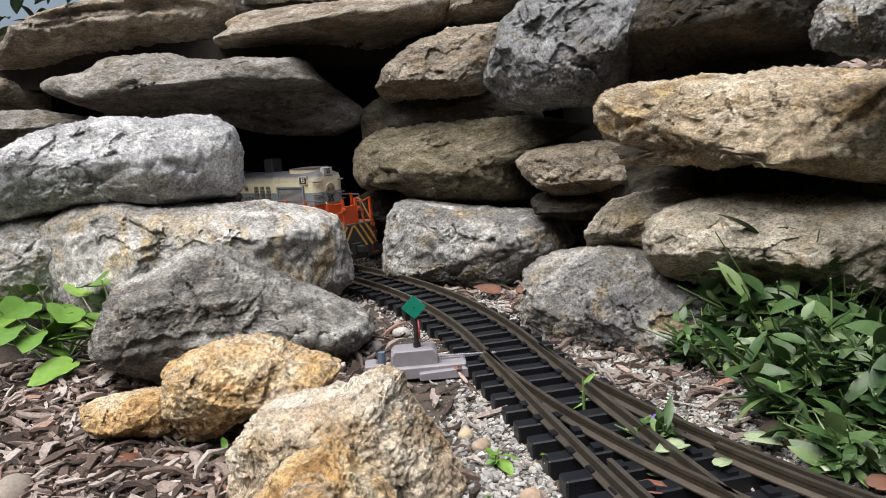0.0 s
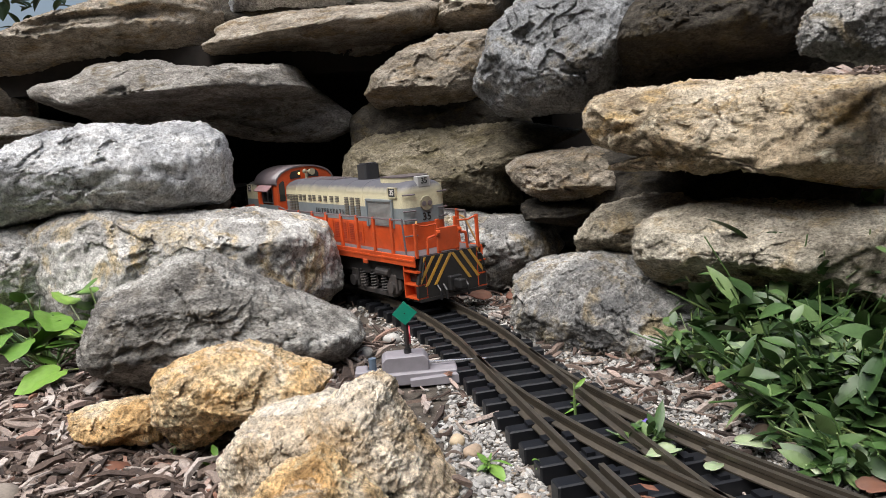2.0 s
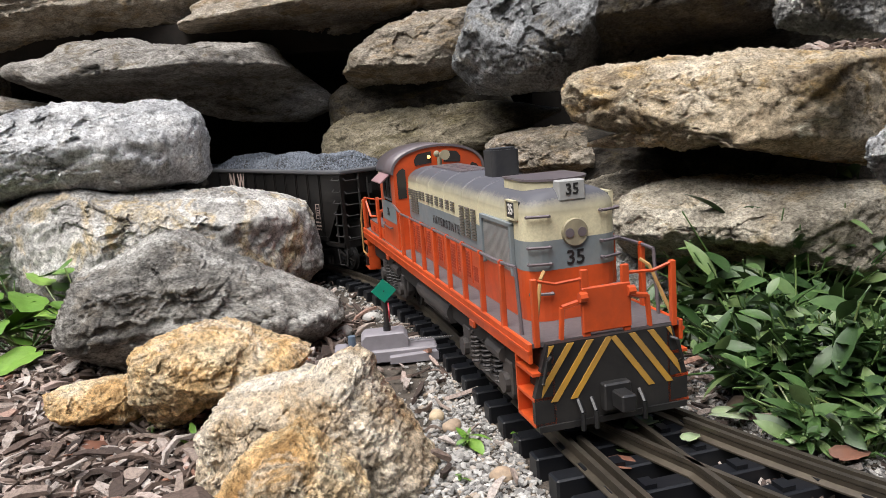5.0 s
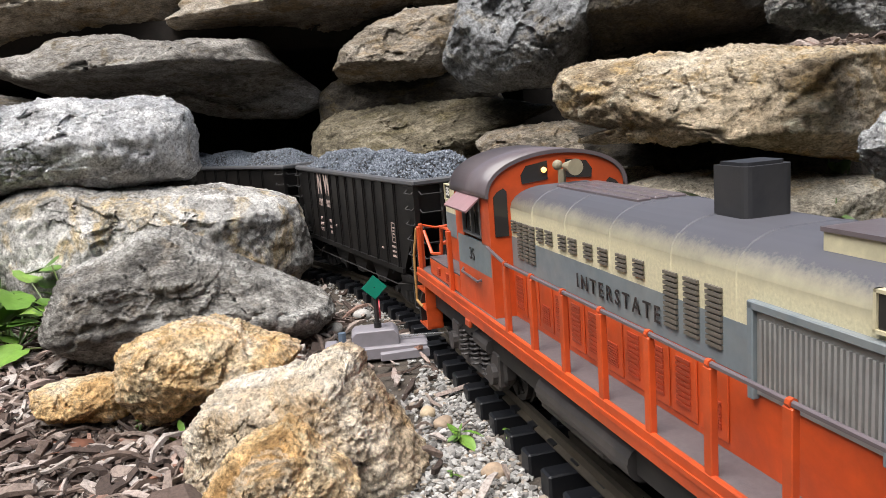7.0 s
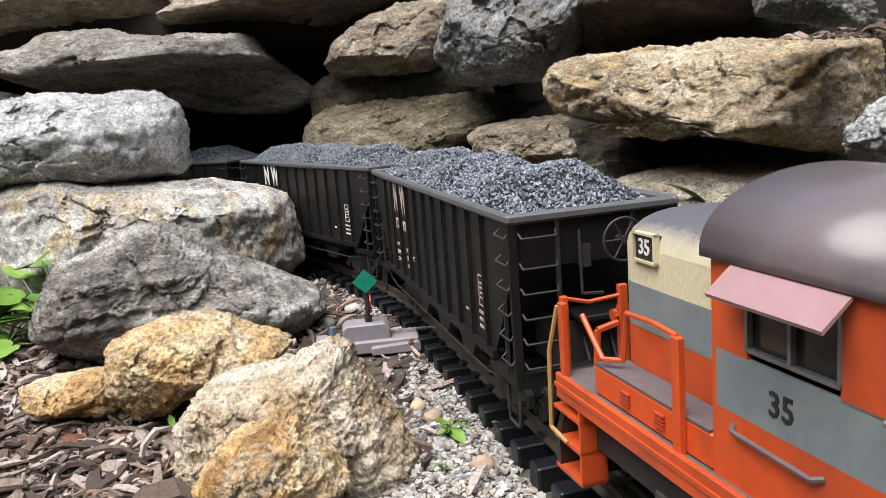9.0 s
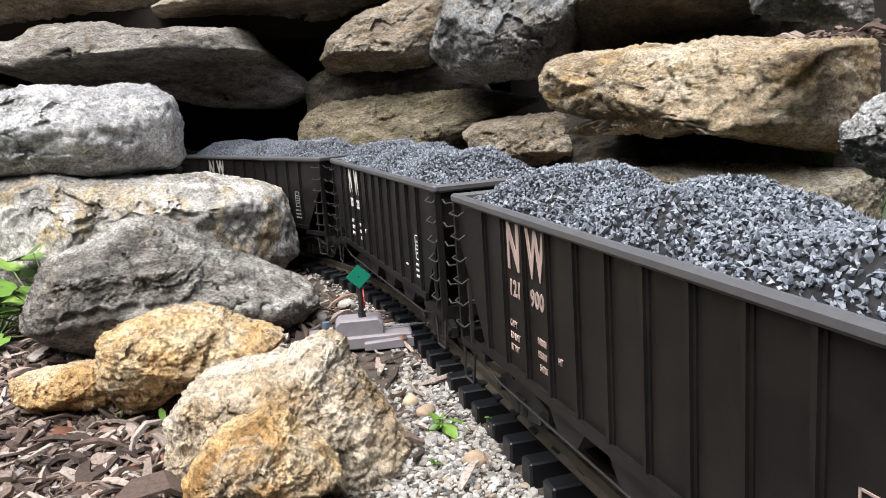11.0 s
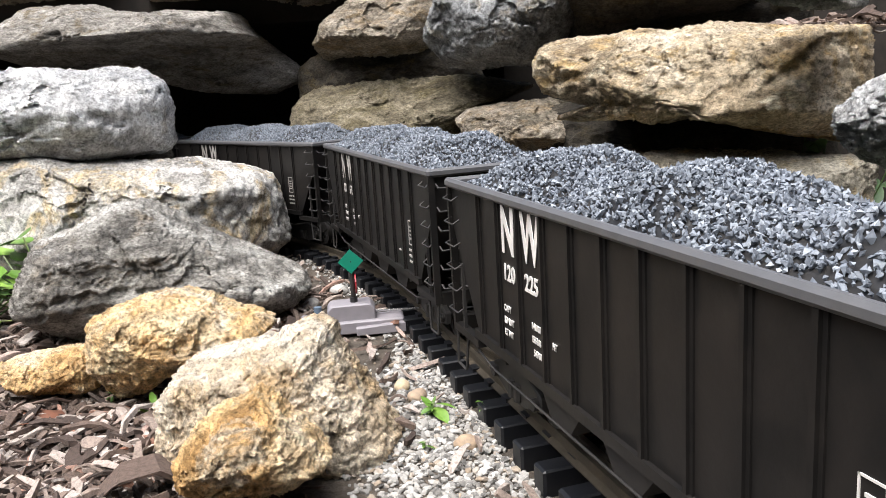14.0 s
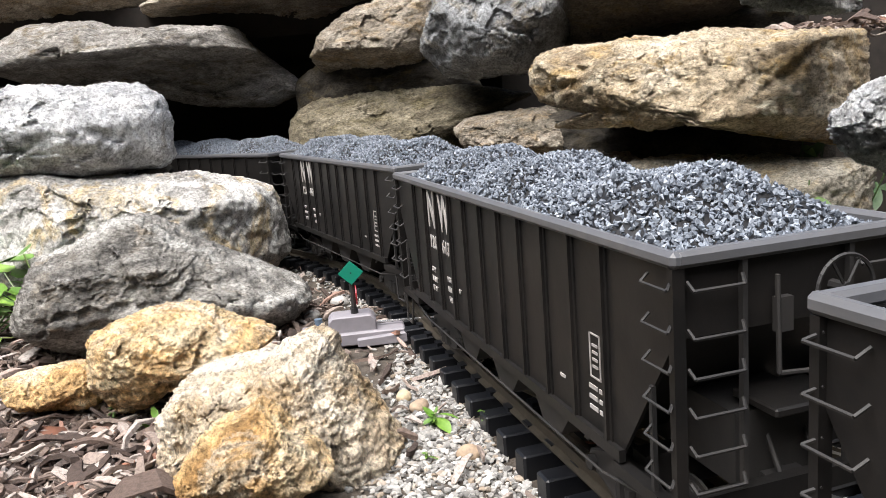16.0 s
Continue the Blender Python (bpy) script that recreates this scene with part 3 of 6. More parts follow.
# ---- track ----
def track():
    tr = new("railway_track")
    tagged(tr, "garden railway track, brown rails on black plastic ties, with a turnout", "railway track")
    for name, s0, s1, off, k, fl in (
        ("rail", -3.0, 1.9, 0.0237, KMAIN, 0), ("rail", -3.0, 0.0, -0.0237, KMAIN, 0), ("side_rail", 0.0, 0.75, -0.0237, KSIDE, 0),
        ("side_rail", 0.02, 0.75, 0.0237, KSIDE, 0), ("rail", 0.02, 1.9, -0.0237, KMAIN, 0),
        ("guard_rail", 0.26, 0.42, 0.0165, KMAIN, 0), ("guard_rail", 0.27, 0.44, -0.0165, KSIDE, 0)):
        ob = part(name, rail_solid(bmesh.new(), s0, s1, off, k), [RAIL, RAIL_TOP], tr)
    tie_s = box(bmesh.new(), (-0.044, -0.0064, -0.024), (0.044, 0.0064, -0.0087), 0.0010)
    for sx in (-1, 1):
        for d in (-0.0062, 0.0062):
            box(tie_s, (sx * 0.0237 + d - 0.0022, -0.0045, -0.0088), (sx * 0.0237 + d + 0.0022, 0.0045, -0.0062))
    tie_me = mesh("tie", tie_s, BLACK_PLASTIC)
    s = -1.6
    while s < 1.2:
        x, y, a = line(s)
        reach = 0.0
        if 0.06 < s < 0.6:
            x2, y2, _ = line(s, KSIDE)
            reach = math.hypot(x2 - x, y2 - y)
        ob = new("tie", tie_me)
        ob.parent = tr
        c, d = math.cos(a), -math.sin(a)
        ob.matrix_world = pose(x - c * reach / 2, y - d * reach / 2, 0, 0, 0, math.degrees(math.atan2(d, c))) @ Matrix.Diagonal(((0.088 + reach) / 0.088, 1, 1, 1))
        s += 0.029
    return tr


track()


# ---- paints of the train ----
CREAM = plain("faded_cream_enamel", (0.60, 0.545, 0.36), 0.5, grain=0.35, scale=160, dirt=(0.30, 0.27, 0.20), dirty=0.5)
STRIPE = plain("grey_stripe_enamel", (0.165, 0.195, 0.21), 0.55, scale=160, dirt=(0.30, 0.28, 0.23), dirty=0.35)
DECK = plain("grey_tread_deck", (0.105, 0.09, 0.094), 0.65, grain=0.5, scale=400, dirt=(0.10, 0.08, 0.08), dirty=0.5)
ROOF = plain("sooty_purple_grey_roof", (0.125, 0.105, 0.113), 0.28, dirt=(0.13, 0.10, 0.10), dirty=0.5)
HEADLIGHT = plain("dusty_headlight_housing", (0.34, 0.30, 0.20), 0.6, dirt=(0.12, 0.10, 0.07), dirty=0.8)
AWNING = plain("dusty_red_awning", (0.30, 0.17, 0.18), 0.5, dirty=0.4, dirt=(0.25, 0.2, 0.2))
STACK = plain("black_stack_plastic", (0.022, 0.023, 0.027), 0.5)
TRUCK = plain("grey_weathered_truck", (0.048, 0.044, 0.043), 0.55, 0.1, dirt=(0.11, 0.09, 0.08), dirty=0.6)
UNDER = plain("dark_underframe", (0.016, 0.015, 0.015), 0.65, dirt=(0.04, 0.035, 0.03), dirty=0.5)
LOUVRE = plain("dusty_louvre_slats", (0.13, 0.115, 0.09), 0.7, dirty=0.4)
LOUVRE_RED = plain("sooty_orange_louvre", (0.40, 0.05, 0.015), 0.6, dirt=(0.12, 0.05, 0.03), dirty=0.6)
BLACK = plain("black_enamel_and_coal_shade", (0.012, 0.012, 0.013), 0.45)
YELLOW = plain("yellow_hazard_paint", (0.50, 0.27, 0.04), 0.5, dirty=0.5)
WHITE = plain("white_lettering", (0.75, 0.73, 0.70), 0.6, dirty=0.3, dirt=(0.4, 0.36, 0.33))
# dimmed lettering paints: pinkish allows for shade, white for a slanting view
PINKISH = plain("dim_pinkish_lettering", (0.46, 0.35, 0.31), 0.6, dirty=0.4)
DIM_WHITE = plain("dim_white_lettering", (0.42, 0.40, 0.38), 0.6, dirty=0.5, dirt=(0.15, 0.13, 0.12))
BRASSY = plain("tan_air_hose", (0.42, 0.24, 0.08), 0.5)
STEEL = plain("dull_steel", (0.25, 0.25, 0.26), 0.4, 0.6)
SILVER = plain("silver_radiator", (0.34, 0.34, 0.33), 0.45, 0.3, dirt=(0.16, 0.14, 0.12), dirty=0.6)


def coal_material():
    m, nt, b = nodes("blue_grey_coal", 0.58)
    g = nt.nodes.new("ShaderNodeNewGeometry")
    col = ramp(nt, g.outputs["Random Per Island"], [(0.0, (0.070, 0.080, 0.098)), (0.5, (0.175, 0.198, 0.235)), (0.85, (0.24, 0.268, 0.31)), (1.0, (0.32, 0.35, 0.39))])
    nt.links.new(col, b.inputs["Base Color"])
    n = noisy(nt, coords(nt), 500, 4)
    bumped(nt, b, n, 0.4, 0.001)
    return m


def sooty(name, color, top, z0, z1):
    """Enamel with soot that has settled on its upper side."""
    m, nt, b = nodes(name, 0.62)
    c = nt.nodes.new("ShaderNodeTexCoord")
    sep = nt.nodes.new("ShaderNodeSeparateXYZ")
    nt.links.new(c.outputs["Object"], sep.inputs[0])
    v = coords(nt)
    n1, n2 = noisy(nt, v, 60, 6, 0.7), noisy(nt, v, 700, 3, 0.6)
    a = nt.nodes.new("ShaderNodeMapRange")
    a.inputs["From Min"].default_value, a.inputs["From Max"].default_value = z0, z1
    nt.links.new(sep.outputs["Z"], a.inputs["Value"])
    s = nt.nodes.new("ShaderNodeMath")
    s.operation, s.inputs[1].default_value = "MULTIPLY_ADD", 0.4
    nt.links.new(n1, s.inputs[0])
    nt.links.new(a.outputs[0], s.inputs[2])
    s2 = nt.nodes.new("ShaderNodeMath")
    s2.operation, s2.inputs[1].default_value = "MULTIPLY_ADD", 0.25
    nt.links.new(n2, s2.inputs[0])
    nt.links.new(s.outputs[0], s2.inputs[2])
    f = ramp(nt, s2.outputs[0], [(0.42, (0, 0, 0)), (0.98, (1, 1, 1))])
    base = mixed(nt, 0.35, color, ramp(nt, n2, [(0.3, tuple(k * 0.55 for k in color)), (0.7, tuple(min(1, k * 1.25) for k in color))]))
    nt.links.new(mixed(nt, f, base, top), b.inputs["Base Color"])
    return m


HOODTOP = sooty("sooty_cream_enamel", (0.60, 0.545, 0.365), (0.080, 0.079, 0.092), 0.1215, 0.141)
COAL = coal_material()


def dark_glass():
    m, nt, b = nodes("smoky_window", 0.12)
    b.inputs["Base Color"].default_value = (0.03, 0.028, 0.027, 1)
    return m


GLASS = dark_glass()


def glowing(name, color, power):
    m, nt, b = nodes(name, 0.4)
    b.inputs["Base Color"].default_value = (*color, 1)
    b.inputs["Emission Color"].default_value = (*color, 1)
    b.inputs["Emission Strength"].default_value = power
    return m


LAMP = glowing("warm_bulb", (1.0, 0.50, 0.14), 2.5)


def lettering(name, text, size, material, parent, m, label="", wide=1.0, align="CENTER", bold=0.012, gap=1.0):
    """Painted writing, built as a thin mesh from the built-in font."""
    cu = bpy.data.curves.new(name, "FONT")
    cu.body, cu.size, cu.align_x, cu.align_y, cu.extrude = text, size, align, "CENTER", 0.0002
    cu.resolution_u, cu.offset, cu.space_character = 2, size * bold, gap
    tmp = bpy.data.objects.new(name, cu)
    me = bpy.data.meshes.new_from_object(tmp)
    bpy.data.objects.remove(tmp)
    me.transform(Matrix.Diagonal((wide, 1, 1, 1)))
    me.materials.clear()
    me.materials.append(material)
    ob = new(name, me)
    ob.parent = parent
    ob.matrix_local = m
    return tagged(ob, label)


# writing that faces +X (the side) or +Y (the front)
def side(x, y, z):
    return Matrix.Translation((x, y, z)) @ Matrix(((0, 0, 1, 0), (1, 0, 0, 0), (0, 1, 0, 0), (0, 0, 0, 1)))


def front(x, y, z, lean=0):
    return Matrix.Translation((x, y, z)) @ Matrix(((-1, 0, 0, 0), (0, 0, 1, 0), (0, 1, 0, 0), (0, 0, 0, 1))) @ pose(0, 0, 0, lean)


def rounded(hw, y0, y1, r, seg=5, back=False):
    """Plan of a hood: round corners at the front end, square ones behind."""
    pts = [(-hw, y0), (hw, y0)]
    pts += [(hw - r + r * math.cos(a), y1 - r + r * math.sin(a)) for a in (math.pi / 2 * i / seg for i in range(seg + 1))]
    pts += [(-hw + r - r * math.sin(a), y1 - r + r * math.cos(a)) for a in (math.pi / 2 * i / seg for i in range(seg + 1))]
    return pts


def dome(bm, outline, z0, z1, inset, steps=5):
    """Upright wall from z0 that curves inwards to a lid at z1; the outline shrinks by inset across and along."""
    ymin, ymax = min(p[1] for p in outline), max(p[1] for p in outline)
    hw = max(p[0] for p in outline)
    yc, hl = (ymin + ymax) / 2, (ymax - ymin) / 2
    rings = [[bm.verts.new((x, y, z0)) for x, y in outline]]
    zc = z1 - inset * 0.62
    for k in range(steps + 1):
        a = math.pi / 2 * k / steps
        d = inset * (1 - math.cos(a))
        rings.append([bm.verts.new((x * (hw - d) / hw, yc + (y - yc) * (hl - d * 0.55) / hl, zc + (z1 - zc) * math.sin(a))) for x, y in outline])
    n = len(outline)
    for p, q in zip(rings, rings[1:]):
        for i in range(n):
            bm.faces.new((p[i], p[(i + 1) % n], q[(i + 1) % n], q[i]))
    bm.faces.new(rings[0][::-1])
    bm.faces.new(rings[-1])
    bmesh.ops.recalc_face_normals(bm, faces=bm.faces)
    return bm


def slats(bm, x, y0, y1, z0, z1, n):
    """A louvre: n leaning slats standing 1 mm proud of the side at x."""
    for i in range(n):
        z = z0 + (z1 - z0) * (i + 0.5) / n
        h = (z1 - z0) / n * 0.32
        sx = math.copysign(1, x)
        box(bm, (min(x, x + sx * 0.0011), y0, z - h), (max(x, x + sx * 0.0011), y1, z + h))
    return bm


def wheelset(parent, y, r, name="wheelset"):
    ob = part(name, rod(bmesh.new(), (-0.026, 0, 0), (0.026, 0, 0), 0.0025, 8), UNDER, parent)
    ob.location = (0, y, r)
    for sx in (-1, 1):
        bm = bmesh.new()
        bmesh.ops.create_cone(bm, cap_ends=True, segments=24, radius1=r, radius2=r, depth=0.004, matrix=Matrix.Translation((sx * 0.0235, 0, 0)) @ pose(0, 0, 0, 0, 90))
        bmesh.ops.create_cone(bm, cap_ends=True, segments=24, radius1=r + 0.0022, radius2=r + 0.0022, depth=0.0012, matrix=Matrix.Translation((sx * 0.0209, 0, 0)) @ pose(0, 0, 0, 0, 90))
        for k in range(4):
            a = k * math.pi / 4
            rod(bm, (sx * 0.0258, -math.cos(a) * r * 0.8, -math.sin(a) * r * 0.8), (sx * 0.0258, math.cos(a) * r * 0.8, math.sin(a) * r * 0.8), 0.001, 5)
        part("wheel", bm, UNDER, ob)
    return ob


# ---- coal hopper ----
RIB = 0.0278


def heap_height(x, y):
    edge = min(1.0, (0.0455 - abs(x)) / 0.022, (0.183 - abs(y)) / 0.045)
    bumps = 0.5 + 0.5 * math.cos(y * 2 * math.pi / 0.118)
    return 0.121 + max(0, edge) ** 0.8 * (0.013 + 0.010 * bumps + 0.003 * noise.noise((x * 40, y * 40, 2)))


def coal_heap(parent):
    rnd = random.Random(11)
    vs, fs = [], []
    nx, ny = 15, 52
    for j in range(ny + 1):
        for i in range(nx + 1):
            x, y = -0.0455 + 0.091 * i / nx, -0.183 + 0.366 * j / ny
            vs.append((x, y, heap_height(x, y) - 0.001))
    w = nx + 1
    fs = [(j * w + i, j * w + i + 1, (j + 1) * w + i + 1, (j + 1) * w + i) for j in range(ny) for i in range(nx)]
    for k in range(12500):
        x, y = rnd.uniform(-0.045, 0.045), rnd.uniform(-0.182, 0.182)
        r = rnd.uniform(0.0009, 0.0018) * (1.3 if rnd.random() < 0.12 else 1)
        e = Euler((rnd.uniform(0, 6.3), rnd.uniform(0, 6.3), rnd.uniform(0, 6.3))).to_matrix()
        c = Vector((x, y, heap_height(x, y) + rnd.uniform(-0.0002, 0.0014)))
        b = len(vs)
        h = [(1, 0.1, 0), (-0.9, rnd.uniform(-0.4, 0.4), 0.2), (0, 0.8, -0.2), (0.1, -0.7, 0.1), (0.1, rnd.uniform(-0.3, 0.3), 0.65), (0, 0, -0.6)]
        k1, k2 = rnd.uniform(0.55, 1.1), rnd.uniform(0.6, 1.3)
        vs += [tuple(c + e @ Vector((q[0] * r * k2, q[1] * r * rnd.uniform(0.6, 1.3), q[2] * r * k1 + rnd.uniform(-0.25, 0.25) * r))) for q in h]
        fs += [(b + i, b + j, b + 4) for i, j in ((0, 2), (2, 1), (1, 3), (3, 0))] + [(b + j, b + i, b + 5) for i, j in ((0, 2), (2, 1), (1, 3), (3, 0))]
    me = bpy.data.meshes.new("coal_load")
    me.from_pydata(vs, [], fs)
    me.materials.append(COAL)
    # base sheet under the lumps is black, painting in the shade between them
    me.materials.append(BLACK)
    me.polygons.foreach_set("material_index", [1 if k < nx * ny else 0 for k in range(len(fs))])
    ob = new("coal_load", me)
    ob.parent = parent
    return tagged(ob, "heaped blue-grey crushed coal", kind="stuff")


def hopper():
    h = new("hopper_wagon")
    # body: side sheets with sloping end bays, floor sheets and inner lining
    bm = bmesh.new()
    for sx in (-1, 1):
        a, b = sorted((sx * 0.0452, sx * 0.0466))
        prism(bm, [(-0.186, 0.1225), (0.186, 0.1225), (0.186, 0.098), (0.148, 0.041), (-0.148, 0.041), (-0.186, 0.098)], a, b, "x")
    for sy in (-1, 1):
        prism(bm, [(sy * 0.186, 0.1225), (sy * 0.1845, 0.1225), (sy * 0.1845, 0.100), (sy * 0.112, 0.034), (sy * 0.116, 0.034), (sy * 0.186, 0.098)], -0.0452, 0.0452, "x")
    part("body", bm, HOPPER, h)
    part("floor", box(bmesh.new(), (-0.045, -0.185, 0.112), (0.045, 0.185, 0.117)), HOPPER, h)
    for sx in (-1, 1):
        bm = bmesh.new()
        box(bm, (sx * 0.0475 - 0.0024, -0.1905, 0.1225), (sx * 0.0475 + 0.0024, 0.1905, 0.1282), 0.0016)
        part("top_rim", bm, RIMMAT, h, "dusty grey top rim")
        for k in range(-5, 6):
            bm = bmesh.new()
            a, b = sorted((sx * 0.0466, sx * 0.0488))
            box(bm, (a, k * RIB - 0.0011, 0.043), (b, k * RIB + 0.0011, 0.1225))
            box(bm, (min(a, sx * 0.0474), k * RIB - 0.0028, 0.043), (max(a, sx * 0.0474), k * RIB + 0.0028, 0.1225))
            part("rib", bm, HOPPER, h)
        bm = bmesh.new()
        box(bm, (min(sx * 0.0462, sx * 0.0490), -0.150, 0.0395), (max(sx * 0.0462, sx * 0.0490), 0.150, 0.0445))
        part("side_sill", bm, HOPPER, h)
        for sy in (-1, 1):
            # corner post, side ladder, end sill
            bm = bmesh.new()
            box(bm, (min(sx * 0.0445, sx * 0.0490), sy * 0.1875 - 0.0016, 0.034), (max(sx * 0.0445, sx * 0.0490), sy * 0.1875 + 0.0016, 0.1225))
            part("corner_post", bm, HOPPER, h)
            bm = bmesh.new()
            box(bm, (min(sx * 0.044, sx * 0.049), min(sy * 0.145, sy * 0.189), 0.034), (max(sx * 0.044, sx * 0.049), max(sy * 0.145, sy * 0.189), 0.0385))
            part("end_sill", bm, HOPPER, h)
            bm = bmesh.new()
            box(bm, (min(sx * 0.0462, sx * 0.0480), sy * 0.172 - 0.001, 0.038), (max(sx * 0.0462, sx * 0.0480), sy * 0.172 + 0.001, 0.078))
            for i in range(6):
                z = 0.048 + i * 0.0135
                if i == 5:
                    z = 0.116
                wire(bm, [(sx * 0.0475, sy * 0.186, z + 0.0025), (sx * 0.0512, sy * 0.189, z), (sx * 0.0512, sy * 0.173, z), (sx * 0.0475, sy * 0.172, z + 0.0025)], 0.0006, 5)
            part("side_ladder", bm, UNDER, h)
            bm = bmesh.new()
            box(bm, (min(sx * 0.0205, sx * 0.0225), sy * 0.1875 - 0.0012, 0.036), (max(sx * 0.0205, sx * 0.0225), sy * 0.1875 + 0.0012, 0.1225))
            for i in range(6):
                z = 0.045 + i * 0.0135
                if i == 5:
                    z = 0.115
                wire(bm, [(sx * 0.0435, sy * 0.1886, z + 0.003), (sx * 0.0425, sy * 0.1912, z), (sx * 0.0235, sy * 0.1912, z), (sx * 0.0225, sy * 0.1886, z + 0.003)], 0.0007, 5)
            part("end_ladder", bm, UNDER, h)
            bm = bmesh.new()
            wire(bm, [(sx * 0.047, sy * 0.188, 0.035), (sx * 0.048, sy * 0.187, 0.012), (sx * 0.048, sy * 0.172, 0.012), (sx * 0.047, sy * 0.168, 0.035)], 0.0009, 5)
            part("stirrup_step", bm, UNDER, h)
    for sy in (-1, 1):
        bm = box(bmesh.new(), (-0.0475, sy * 0.1875 - 0.0028, 0.1225), (0.0475, sy * 0.1875 + 0.0028, 0.128), 0.0014)
        part("end_rim", bm, RIMMAT, h, "dusty grey top rim")
        part("end_beam", box(bmesh.new(), (-0.044, sy * 0.187 - 0.0025, 0.0335), (0.044, sy * 0.187 + 0.0025, 0.042)), HOPPER, h)
        part("end_platform", box(bmesh.new(), (-0.020, min(sy * 0.168, sy * 0.192), 0.066), (0.012, max(sy * 0.168, sy * 0.192), 0.0695), 0.0008), HOPPER, h)
        bm = bmesh.new()
        for x in (-0.012, 0.004):
            rod(bm, (x, sy * 0.170, 0.066), (x, sy * 0.186, 0.038), 0.0011)
        box(bm, (-0.018, min(sy * 0.14, sy * 0.178), 0.036), (0.018, max(sy * 0.14, sy * 0.178), 0.064))
        part("end_brace", bm, UNDER, h)
        part("brake_cylinder", rod(bmesh.new(), (-0.030, sy * 0.178, 0.050), (-0.030, sy * 0.150, 0.050), 0.009, 14), UNDER, h, smooth=False)
        # coupler
        bm = box(bmesh.new(), (-0.004, min(sy * 0.17, sy * 0.205), 0.023), (0.004, max(sy * 0.17, sy * 0.205), 0.031), 0.001)
        part("coupler", bm, UNDER, h)
        # truck: side frames, bolster, springs, wheels
        tr = part("truck", box(bmesh.new(), (-0.028, sy * 0.128 - 0.005, 0.014), (0.028, sy * 0.128 + 0.005, 0.030)), UNDER, h)
        for sx in (-1, 1):
            a, b = sorted((sx * 0.029, sx * 0.034))
            bm = bmesh.new()
            y = sy * 0.128
            prism(bm, [(y - 0.034, 0.019), (y - 0.034, 0.010), (y - 0.026, 0.009), (y - 0.010, 0.004), (y + 0.010, 0.004), (y + 0.026, 0.009), (y + 0.034, 0.010), (y + 0.034, 0.019), (y + 0.012, 0.027), (y - 0.012, 0.027)], a, b, "x", 0.0008)
            for d in (-0.004, 0.004):
                rod(bm, (sx * 0.0345, y + d, 0.007), (sx * 0.0345, y + d, 0.017), 0.0028, 8)
            for d in (-0.029, 0.029):
                rod(bm, (sx * 0.029, y + d, 0.0145), (sx * 0.037, y + d, 0.0145), 0.0036, 10)
            part("side_frame", bm, UNDER, tr)
        for d in (-0.029, 0.029):
            wheelset(h, sy * 0.128 + d, 0.0145)
    # discharge bays under the body
    for y in (-0.062, 0.0, 0.062):
        bm = bmesh.new()
        prism(bm, [(y - 0.031, 0.042), (y + 0.031, 0.042), (y + 0.010, 0.017), (y - 0.010, 0.017)], -0.038, 0.038, "x")
        part("discharge_bay", bm, UNDER, h)
    part("centre_sill", box(bmesh.new(), (-0.008, -0.186, 0.027), (0.008, 0.186, 0.040)), UNDER, h)
    bm = bmesh.new()
    for sx in (-1, 1):
        wire(bm, [(sx * 0.046, -0.186, 0.036), (sx * 0.046, -0.13, 0.026), (sx * 0.046, 0.13, 0.026), (sx * 0.046, 0.186, 0.036)], 0.0007, 5)
    part("brake_rod", bm, UNDER, h)
    # brake wheel on the leading end
    bm = bmesh.new()
    n, r = 24, 0.0115
    for i in range(n):
        a, b = 2 * math.pi * i / n, 2 * math.pi * (i + 1) / n
        rod(bm, (r * math.cos(a), 0, r * math.sin(a)), (r * math.cos(b), 0, r * math.sin(b)), 0.0008, 5)
    for i in range(6):
        a = math.pi * i / 3
        rod(bm, (0, 0, 0), (r * math.cos(a), 0, r * math.sin(a)), 0.0006, 5)
    rod(bm, (0, -0.006, 0), (0, 0.001, 0), 0.0022, 8)
    bw = part("brake_wheel", bm, UNDER, h, "spoked brake wheel")
    bw.location = (-0.013, 0.1950, 0.109)
    bm = bmesh.new()
    box(bm, (0.004, 0.1875, 0.096), (0.010, 0.1905, 0.108))
    wire(bm, [(0.010, 0.190, 0.116), (0.010, 0.191, 0.082), (-0.002, 0.191, 0.081)], 0.0009)
    part("brake_rigging", bm, UNDER, h)
    coal_heap(h)
    return h


